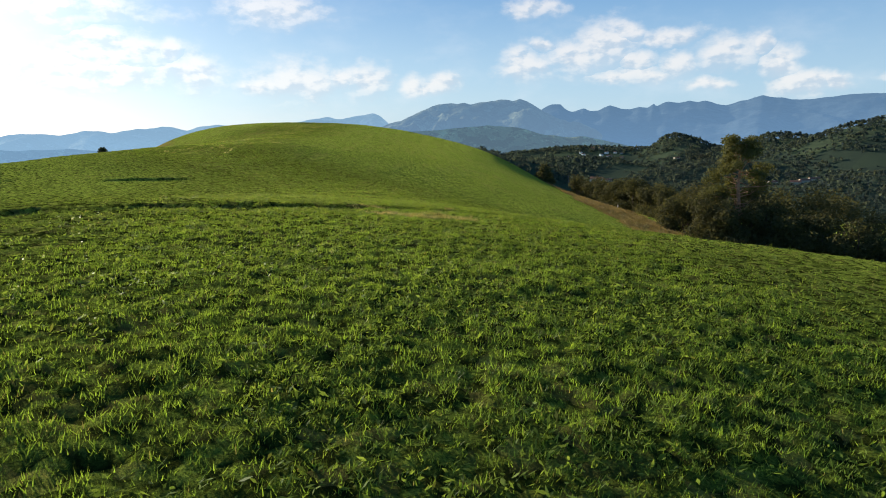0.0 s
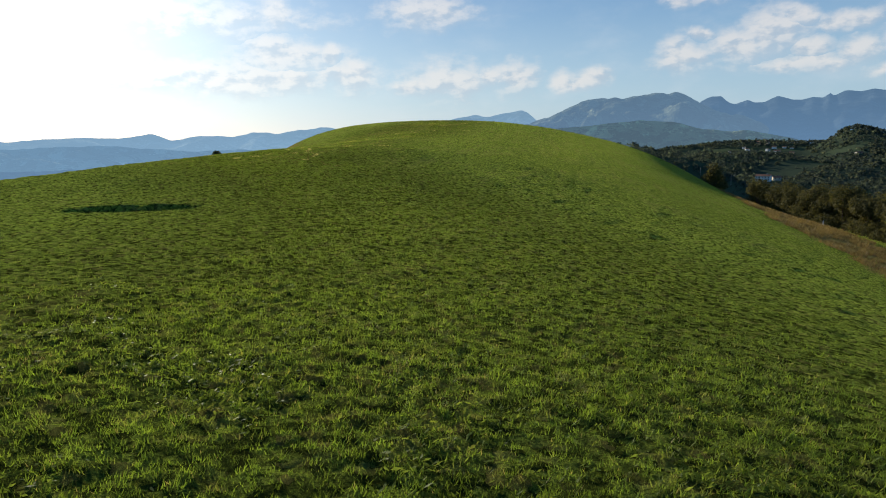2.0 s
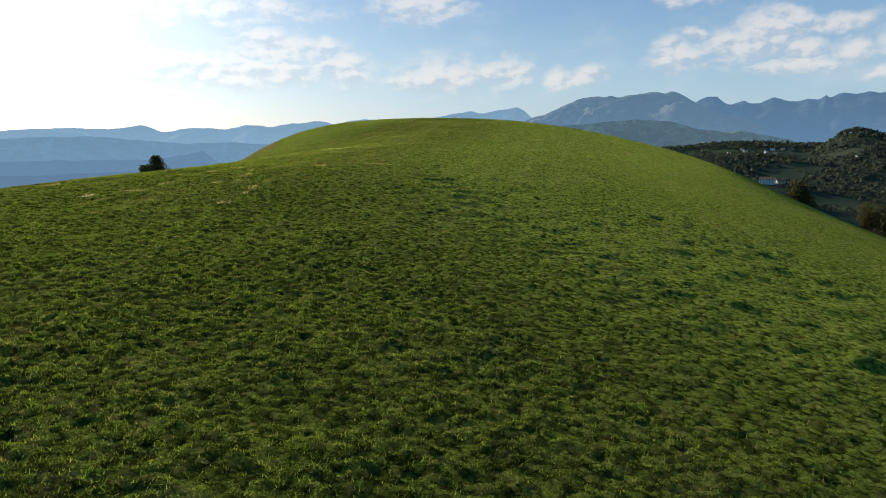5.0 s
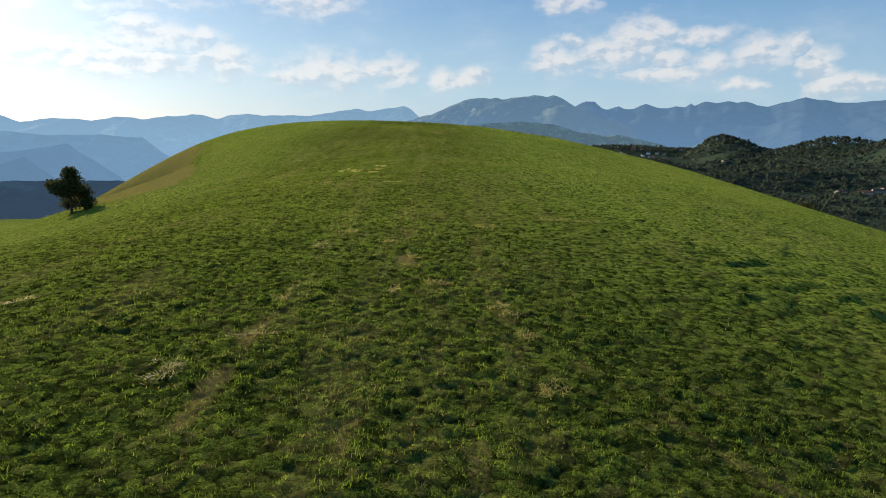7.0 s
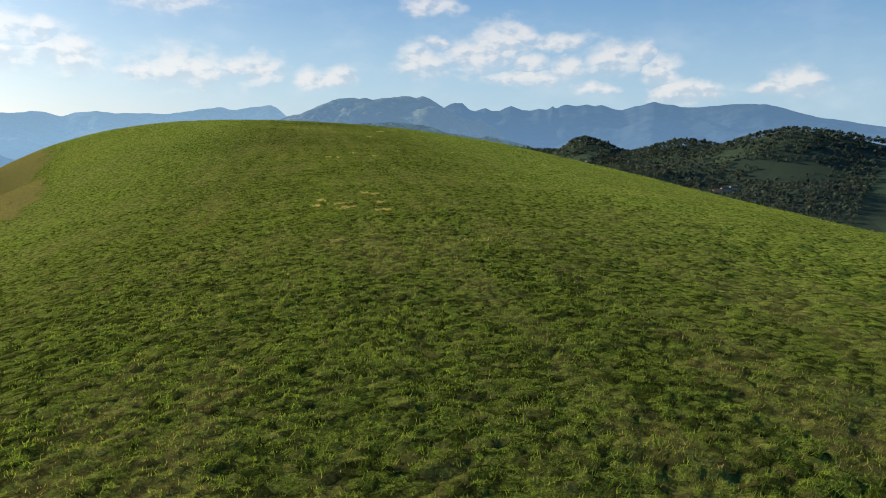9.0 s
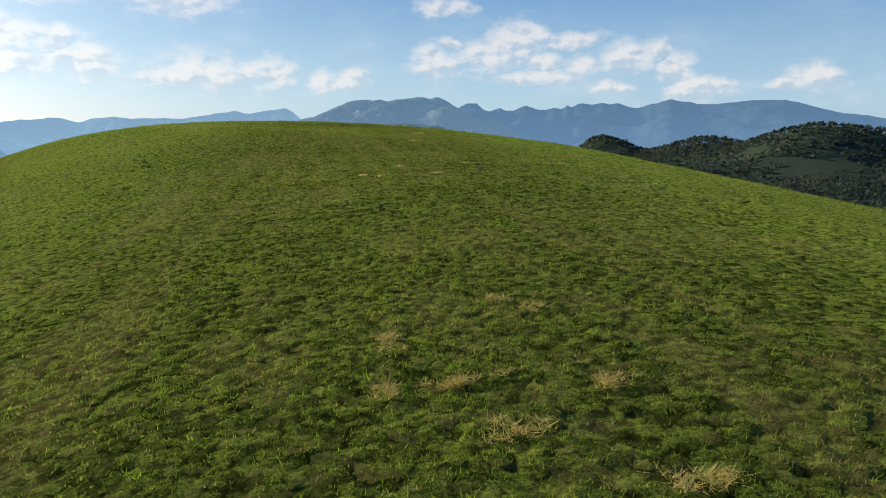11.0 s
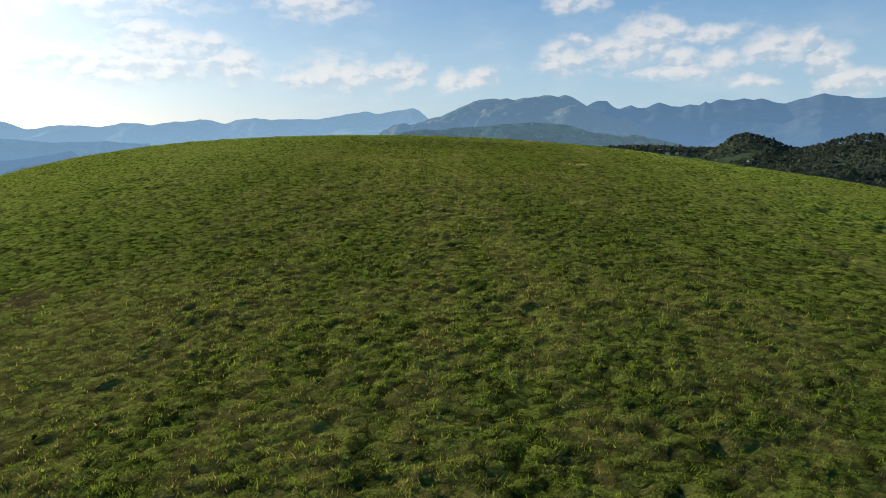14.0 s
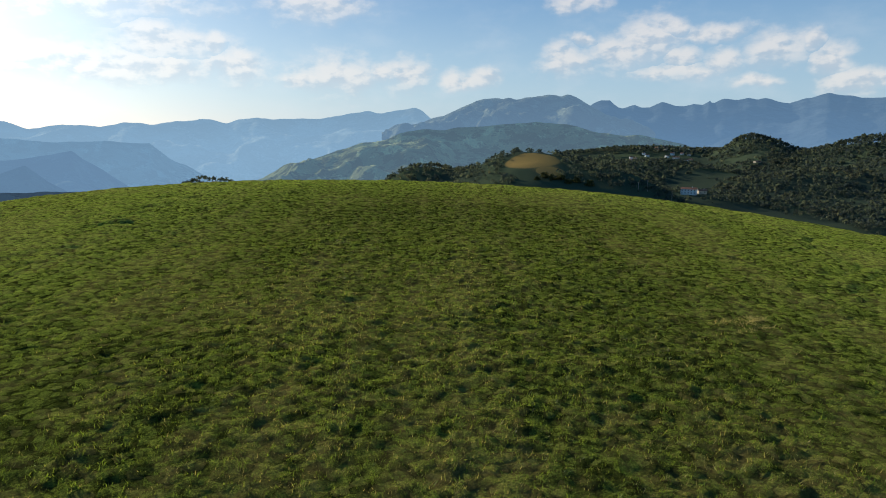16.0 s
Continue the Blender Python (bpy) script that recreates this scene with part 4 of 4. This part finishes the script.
# ---- power poles below the hill ----
def pole(x, y, tall):
    root = thing("utility_pole", "plain grey utility pole with a short crossarm", "utility pole", "utility poles", (x, y, float(land(x, y)) - 0.3))
    part("shaft", link_mesh("shaft", *tube([(0, 0, 0), (0, 0, tall)], [0.22, 0.14], 8), M_POLE), root)
    part("crossarm", link_mesh("crossarm", *box(-0.9, -0.06, tall - 0.7, 0.9, 0.06, tall - 0.55), M_POLE), root)


for az, d, tall in ((-6.3, 650, 11), (-8.2, 650, 13), (-5.6, 640, 9)):
    px, py = at(az, d)
    pole(px, py, tall)


# ---- far woods ----
def far_woods():
    """Crowns as clusters of ragged leaf clumps; fewer clumps a tree the farther off."""
    rng = np.random.default_rng(77)
    n = 230000
    az = np.radians(rng.uniform(-36, 19, n))
    d = 230 + 2080 * rng.random(n) ** 0.75
    x, y = -49 - np.sin(az) * d, 141 + np.cos(az) * d
    wood = fbm(x, y, 150, 4, 55)
    open_field = 1.7 * blob(x, y, -84, 832, 25, 52) + 1.5 * blob(x, y, -38, 752, 80, 19, 4) + 0.6 * blob(x, y, 615, 1290, 30, 24) + 1.7 * blob(x, y, 92, 1000, 13, 17) + 1.2 * blob(x, y, 122, 1022, 26, 10) - 0.7 * blob(x, y, 260, 1150, 100, 80) - 0.7 * blob(x, y, 690, 1320, 110, 150) - 0.6 * blob(x, y, 480, 950, 200, 160) - 0.4 * blob(x, y, 250, 1570, 60, 60) + 0.5 * blob(x, y, 540, 1130, 60, 22) + 0.7 * blob(x, y, 186, 2050, 130, 80) + 0.8 * blob(x, y, 230, 1420, 35, 30) + 1.1 * blob(x, y, 395, 1040, 45, 28) + 0.7 * blob(x, y, 330, 830, 30, 22)
    open_field = open_field - 0.5 * blob(x, y, -243, 490, 60, 50) - 0.8 * blob(x, y, -190, 870, 60, 90) - 0.9 * blob(x, y, -10, 850, 40, 70)
    keep = (wood - open_field * 0.5 > 0.395) & (np.hypot(x + 40, y - 90) > 250)
    keep &= x > -430
    keep &= np.hypot(x - 97, y - 1019) > 20
    x, y, d = x[keep][:27000], y[keep][:27000], d[keep][:27000]
    ex, ey = rng.normal(0, 1, 900), rng.normal(0, 1, 900)
    x = np.concatenate([x, -243 + ex * 46])
    y = np.concatenate([y, 486 + ey * 24])
    small = np.concatenate([np.ones(len(d)), np.full(900, 0.55)])
    d = np.hypot(x + 49, y - 141)
    for name, label, pick, clumps in (("near_woods", "mixed dark green woodland on the slopes below", d < 800, 16), ("far_woods", "hazy dark green woodland covering the far hills", d >= 800, 9)):
        px, py, pd = x[pick], y[pick], d[pick]
        n = len(px)
        r = small[pick] * (1.7 + 0.0013 * pd) * rng.uniform(0.5, 1.45, n)
        tall = rng.uniform(0.9, 1.5, n)
        w = rng.normal(0, 1, (n, clumps, 3))
        w /= np.linalg.norm(w, axis=2)[..., None]
        w[..., 2] = np.abs(w[..., 2]) * 1.25 - 0.25
        c = np.stack([px, py, land(px, py)], -1)[:, None] + w * (r[:, None] * rng.uniform(0.55, 1.05, (n, clumps)))[..., None] * (1, 1, 1) + np.stack([0 * r, 0 * r, r * tall * 0.6], -1)[:, None]
        out = w + rng.normal(0, 0.45, w.shape)
        out /= np.linalg.norm(out, axis=2)[..., None]
        u = np.cross(out, rng.normal(0, 1, w.shape))
        u /= np.linalg.norm(u, axis=2)[..., None]
        v = np.cross(out, u)
        s = (r * (0.32 if clumps > 12 else 0.5))[:, None, None] * rng.uniform(0.6, 1.3, (n, clumps, 1))
        co = np.stack([c - v * s * 0.9, c + u * s * 1.1, c + v * s * 0.8, c - u * s], 2).reshape(-1, 3)
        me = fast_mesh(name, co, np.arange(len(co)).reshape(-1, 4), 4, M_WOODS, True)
        soft = w + 0.3 * out + (0, 0, 0.25)
        soft /= np.linalg.norm(soft, axis=2)[..., None]
        me.normals_split_custom_set_from_vertices(np.repeat(soft.reshape(-1, 3), 4, axis=0).tolist())
        tagged(new(name, me), label, "woodland", kind="stuff")


far_woods()


# ---- grass along the ridge ----
def sample_ridge(rng, n, spread, lo=0.0, hi=1.0):
    """Random places along the ridge line, thinning out sideways."""
    seg = np.linalg.norm(np.diff(RIDGE, axis=0), axis=1)
    cum = np.concatenate([[0], np.cumsum(seg)])
    s = (lo + (hi - lo) * rng.random(n)) * cum[-1]
    x, y = np.interp(s, cum, RIDGE[:, 0]), np.interp(s, cum, RIDGE[:, 1])
    ang = rng.uniform(0, 2 * math.pi, n)
    off = spread * np.sqrt(rng.random(n)) if np.isscalar(spread) else spread[0] + (spread[1] - spread[0]) * rng.random(n)
    return x + np.cos(ang) * off, y + np.sin(ang) * off


def domes(x, y, size, seed):
    """Rounded tufts of uneven height on a jittered grid, 0 between them and up to 1 on top."""
    u, v = x / size, y / size
    iu, iv = np.floor(u).astype(np.int64), np.floor(v).astype(np.int64)
    best = np.zeros(np.shape(u))
    for di in (-1, 0, 1):
        for dj in (-1, 0, 1):
            h = ((iu + di) * 374761393 + (iv + dj) * 668265263 + seed * 982451653) & 0x7FFFFFFF
            h = ((h ^ (h >> 13)) * 1274126177) & 0x7FFFFFFF
            h = h ^ (h >> 16)
            px, py, tall = (h & 255) / 255.0, ((h >> 8) & 255) / 255.0, 0.45 + 0.55 * ((h >> 16) & 127) / 127.0
            d2 = (u - iu - di - px) ** 2 + (v - iv - dj - py) ** 2
            best = np.maximum(best, tall * (1 - d2 / 0.62))
    return best


def tussock(x, y):
    """Height of the clumped sward over the soil, 0 to 1."""
    c = np.clip((fbm(x, y, 0.6, 2, 71) - 0.15) / 0.7, 0, 1)
    return (0.14 * c + 0.52 * domes(x, y, 0.17, 73) + 0.2 * domes(x, y, 0.36, 75) + 0.12 * domes(x, y, 1.05, 77)) * (0.7 + 0.55 * fbm(x, y, 1.3, 2, 81))


def blades(name, label, x, y, rng, tall, wide, mat, gap=0.12):
    wide = wide * (1 + np.maximum(off_ridge(x, y) - 3, 0) / 7)
    top = tussock(x, y)
    keep = (top + rng.uniform(-0.2, 0.2, len(x)) > gap) & (soil_at(x, y) * 0.85 < rng.random(len(x))) & (hay_at(x, y) * 0.65 < rng.random(len(x)))
    x, y, top, wide = x[keep], y[keep], top[keep], wide[keep]
    n = len(x)
    h = tall * np.where(y < 24, 0.85, 1.0) * (0.3 + 1.0 * top) * rng.uniform(0.6, 1.3, n)
    w = wide * rng.uniform(0.6, 1.4, n)
    a, b = rng.uniform(0, 2 * math.pi, n), rng.uniform(0, 2 * math.pi, n)
    lean = h * rng.uniform(0.1, 1.0, n)
    p = np.stack([x, y, land(x, y) - 0.06 + SWARD * top], -1)
    side = np.stack([np.cos(a) * w, np.sin(a) * w, np.zeros(n)], -1) * 0.5
    tip = p + np.stack([np.cos(b) * lean + 0.12 * h, np.sin(b) * lean, h], -1)
    co = np.stack([p - side, p + side, tip], 1).reshape(-1, 3)
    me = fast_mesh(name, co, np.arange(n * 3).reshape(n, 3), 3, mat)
    return tagged(new(name, me), label, "grass", kind="stuff")


SWARD = 0.14


def sward(name, label, lo, hi, cell):
    """The lumpy top of the turf: clumps a hand high with hollows between them."""
    gx, gy = np.arange(-82, 22, cell), np.arange(2, 186, cell)
    cx, cy = np.meshgrid(gx[:-1] + cell / 2, gy[:-1] + cell / 2)
    off = off_ridge(cx, cy)
    take = (off >= lo) & (off < hi)
    j, i = np.nonzero(take)
    w = len(gx)
    quad = np.stack([j * w + i, j * w + i + 1, (j + 1) * w + i + 1, (j + 1) * w + i], -1)
    used, quad = np.unique(quad, return_inverse=True)
    quad = quad.reshape(-1, 4)
    rng = np.random.default_rng(len(used))
    x = gx[used % w] + rng.uniform(-0.3, 0.3, len(used)) * cell
    y = gy[used // w] + rng.uniform(-0.3, 0.3, len(used)) * cell
    soil, hay = soil_at(x, y), hay_at(x, y)
    z = land(x, y) - 0.05 + (SWARD * tussock(x, y) + 0.11 * domes(x, y, 0.75, 79) * np.clip((off_ridge(x, y) - 7) / 6, 0, 1)) * (1 - 0.85 * soil) * (1 - 0.6 * hay) * np.clip((28 - off_ridge(x, y)) / 6, 0, 1)
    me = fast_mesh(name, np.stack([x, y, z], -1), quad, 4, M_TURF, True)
    for key, values in (("near_crest", np.clip((off_ridge(x, y) - 13) / -8, 0, 1)), ("soil", soil), ("hay", hay)):
        me.attributes.new(key, "FLOAT", "POINT").data.foreach_set("value", values.astype(np.float32).ravel())
    return tagged(new(name, me), label, "turf", kind="stuff")


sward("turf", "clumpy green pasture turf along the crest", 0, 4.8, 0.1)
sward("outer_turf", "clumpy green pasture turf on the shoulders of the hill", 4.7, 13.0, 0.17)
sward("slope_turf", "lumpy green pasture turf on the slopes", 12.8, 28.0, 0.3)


def tufts(name, label, x, y, off, rng, each, tall, wide, mat):
    """Grass tufts: blades spreading from one root; coarser away from the crest."""
    top = tussock(x, y)
    keep = (top + rng.uniform(-0.18, 0.18, len(x)) > 0.2) & (soil_at(x, y) * 0.92 < rng.random(len(x))) & (hay_at(x, y) * 0.9 < rng.random(len(x)))
    x, y, top, off = x[keep], y[keep], top[keep], off[keep]
    n = len(x)
    s = np.minimum(1 + off / 7, 4.5)
    size = (0.4 + 0.95 * top) * rng.uniform(0.7, 1.3, n)
    root = np.stack([x, y, land(x, y) - 0.06 + SWARD * top], -1)[:, None]
    shape = (n, each)
    a, b = rng.uniform(0, 2 * math.pi, shape), rng.uniform(0, 2 * math.pi, shape)
    h = (tall * size * s ** 0.15)[:, None] * rng.uniform(0.5, 1.3, shape)
    lean = h * rng.uniform(0.15, 1.25, shape)
    w = (wide * s)[:, None] * rng.uniform(0.6, 1.4, shape) * 0.5
    start = (0.035 * s * size)[:, None] * rng.random(shape)
    none = np.zeros(shape)
    p = root + np.stack([np.cos(a) * start, np.sin(a) * start, none], -1)
    side = np.stack([np.cos(b) * w, np.sin(b) * w, none], -1)
    tip = p + np.stack([np.cos(a) * lean, np.sin(a) * lean, h], -1)
    co = np.stack([p - side, p + side, tip], 2).reshape(-1, 3)
    me = fast_mesh(name, co, np.arange(len(co)).reshape(-1, 3), 3, mat)
    return tagged(new(name, me), label, "grass", kind="stuff")


rng = np.random.default_rng(2024)
x2, y2 = sample_ridge(rng, 230000, 5.5, 0.0, 0.14)
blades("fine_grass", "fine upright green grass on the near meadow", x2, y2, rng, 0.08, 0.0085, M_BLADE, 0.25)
reach = rng.choice([5.5, 9.0, 14.0], 1050000, p=[0.55, 0.28, 0.17])
c1, d1 = sample_ridge(rng, len(reach), 0.0)
u, w1 = reach * np.sqrt(rng.random(len(reach))), rng.uniform(0, 2 * math.pi, len(reach))
x1, y1 = c1 + np.cos(w1) * u, d1 + np.sin(w1) * u
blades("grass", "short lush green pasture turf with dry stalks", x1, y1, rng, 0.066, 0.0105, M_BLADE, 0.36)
u = 8 + 30 * rng.random(70000) ** 1.5
c1, d1 = sample_ridge(rng, len(u), 0.0)
w1 = rng.uniform(0, 2 * math.pi, len(u))
x1, y1 = c1 + np.cos(w1) * u, d1 + np.sin(w1) * u
o1 = off_ridge(x1, y1)
for name, label, lo, hi in (("rough_grass", "green pasture tussocks across the hilltop", 9, 22), ("far_grass", "green pasture grass on the outer slopes", 22, 66)):
    k = (o1 >= lo) & (o1 < hi)
    tufts(name, label, x1[k], y1[k], o1[k], rng, 4, 0.07, 0.008, M_FAR_BLADE)


def strip_grass():
    """Dead stalks and low brown tufts on the unmown strip beside the hedge."""
    rng = np.random.default_rng(314)
    x, y = rng.uniform(-2, 24, 60000), rng.uniform(48, 140, 60000)
    keep = (hay_at(x, y) > 0.35) & (fbm(x, y, 1.4, 3, 33) + rng.uniform(-0.12, 0.12, len(x)) > 0.5)
    x, y = x[keep][:9000], y[keep][:9000]
    n, each = len(x), 4
    a, b = rng.uniform(0, 2 * math.pi, (n, each)), rng.uniform(0, 2 * math.pi, (n, each))
    h = rng.uniform(0.12, 0.38, (n, each))
    none = np.zeros((n, each))
    p = np.stack([x, y, land(x, y) - 0.05], -1)[:, None] + np.stack([np.cos(a) * 0.1, np.sin(a) * 0.1, none], -1)
    side = np.stack([np.cos(b), np.sin(b), none], -1) * 0.035
    tip = p + np.stack([np.cos(a) * h * 0.6, np.sin(a) * h * 0.6, h], -1)
    co = np.stack([p - side, p + side, tip], 2).reshape(-1, 3)
    me = fast_mesh("strip_grass", co, np.arange(len(co)).reshape(-1, 3), 3, M_STRIP)
    tagged(new("strip_grass", me), "rough brown dead grass on the strip beside the hedge", "dry grass", kind="stuff")


strip_grass()


def herb_leaves():
    """Clover and rosette leaves between the blades."""
    rng = np.random.default_rng(99)
    xa, ya = sample_ridge(rng, 120000, 7.0, 0.0, 0.17)
    xb, yb = sample_ridge(rng, 50000, 7.0)
    x, y = np.concatenate([xa, xb]), np.concatenate([ya, yb])
    keep = (fbm(x, y, 0.9, 3, 47) + rng.uniform(-0.1, 0.1, len(x)) > 0.52) & (soil_at(x, y) < 0.9 * rng.random(len(x)))
    x, y = x[keep], y[keep]
    n = len(x)
    z = land(x, y) - 0.05 + SWARD * tussock(x, y) + rng.uniform(0.01, 0.06, n)
    c = np.stack([x, y, z], -1)
    d = rng.normal(0, 0.55, (n, 3)) + (-0.25, 0.1, 0.9)
    d /= np.linalg.norm(d, axis=1)[:, None]
    u = np.cross(d, rng.normal(0, 1, (n, 3)))
    u /= np.linalg.norm(u, axis=1)[:, None]
    v = np.cross(d, u)
    s = (rng.uniform(0.008, 0.018, n) * np.where(y < 24, 1.0 + 0.5 * rng.random(n), 1.0))[:, None]
    co = np.stack([c - u * s * 1.9, c + v * s * 0.62 + u * s * 0.3, c + u * s * 1.9, c - v * s * 0.62 + u * s * 0.3], 1).reshape(-1, 3)
    me = fast_mesh("meadow_herbs", co, np.arange(n * 4).reshape(n, 4), 4, M_LEAF)
    tagged(new("meadow_herbs", me), "bright green clover and herb leaves among the grass", "meadow herbs", kind="stuff")


herb_leaves()


# ---- tufts of straw-coloured dead grass ----
def straw_tuft(x, y, wide, long, turn, count, seed):
    rng = np.random.default_rng(seed)
    root = thing("straw_tuft", "flattened tuft of pale straw-coloured dry grass", "dry grass", "dry grass tufts", (x, y, float(land(x, y)) + 0.05), turn)
    wisp = rng.normal(0, 0.42, (14, 2))[rng.integers(0, 14, count)]
    u, v = (wisp[:, 0] + rng.normal(0, 0.13, count)) * wide, (wisp[:, 1] + rng.normal(0, 0.13, count)) * long
    c, s = math.cos(radians(turn)), math.sin(radians(turn))
    z = land(x + u * c - v * s, y + u * s + v * c) + SWARD * 0.7 * tussock(x + u * c - v * s, y + u * s + v * c) - float(land(x, y)) - 0.05
    a = rng.uniform(0, 6.28, count)
    ln = rng.uniform(0.05, 0.17, count)
    p = np.stack([u, v, z], -1)
    side = np.stack([-np.sin(a), np.cos(a), np.zeros(count)], -1) * 0.0055
    tip = p + np.stack([np.cos(a) * ln, np.sin(a) * ln, rng.uniform(0.0, 0.09, count)], -1)
    p[:, 2] += rng.uniform(-0.02, 0.03, count)
    co = np.stack([p - side, p + side, tip], 1).reshape(-1, 3)
    tagged(part("dry_stalk", fast_mesh("dry_stalk", co, np.arange(count * 3).reshape(count, 3), 3, M_STRAW), root), kind="stuff")


# x, y, width, length, turn
DITCH_TUFTS = [(-2.4, 15.9, 1.2, 0.6, 40), (-1.8, 15.8, 0.7, 0.5, 40), (-3.3, 15.6, 0.7, 0.4, 20), (-2.4, 20.4, 0.15, 0.15, 0), (-4.4, 19.1, 0.9, 0.2, 38)]
TRACK_TUFTS = [
    (-35.3, 66.3, 0.8, 0.25, 35), (-35.8, 64.6, 0.35, 0.8, 5), (-35.5, 68.6, 0.15, 0.5, 5), (-30.9, 68.6, 0.3, 0.25, 0), (-31.1, 69.0, 0.35, 0.3, 0), (-30.5, 67.6, 0.25, 0.35, 0), (-30.0, 65.4, 0.3, 0.5, 15), (-33.4, 69.6, 0.15, 0.4, 0), (-29.6, 79.5, 1.4, 0.4, 5),
    (-32.1, 77.1, 0.6, 0.3, 0), (-36.2, 75.4, 0.35, 0.2, 0), (-36.4, 73.1, 0.2, 0.5, 0), (-33.6, 72.3, 0.3, 0.6, 20), (-32.6, 70.3, 0.5, 0.3, 20), (-34.7, 74.2, 0.25, 0.2, 0), (-40.5, 67.2, 0.12, 0.5, -30), (-42.3, 91.1, 0.6, 0.2, 0), (-38.2, 90.3, 0.5, 0.2, 0),
]
CREST_TUFTS = [
    (-44.2, 100.9, 0.22, 0.5, 5), (-44.1, 99.1, 0.25, 0.4, 0), (-43.3, 99.2, 0.5, 0.2, 10), (-42.5, 102.6, 0.3, 0.15, -15), (-42.0, 102.1, 0.22, 0.2, 0), (-41.5, 98.9, 0.3, 0.2, 0), (-42.8, 97.8, 0.4, 0.3, 0), (-41.2, 96.8, 0.45, 0.3, 0),
]
FAR_TUFTS = [
    (-37.3, 130.2, 0.9, 0.3, 10), (-30.4, 128.4, 1.6, 0.3, 0), (-47.0, 123.0, 0.4, 0.4, 0), (-46.2, 122.4, 0.2, 0.4, 0), (-42.2, 128.1, 0.5, 0.2, 0), (-45.6, 126.4, 0.3, 0.2, 0), (-43.7, 123.1, 0.3, 0.2, 0), (-45.6, 142.6, 0.4, 0.25, 0), (-45.5, 155.8, 1.2, 0.5, 30),
]
for k, (x, y, w, l, turn) in enumerate(DITCH_TUFTS + TRACK_TUFTS + CREST_TUFTS + FAR_TUFTS):
    thick = 1.0 if y < 25 or 96 < y < 103 else 0.45
    straw_tuft(x, y, w, l, turn, int(thick * (160 + 1000 * w * l)), 500 + k)
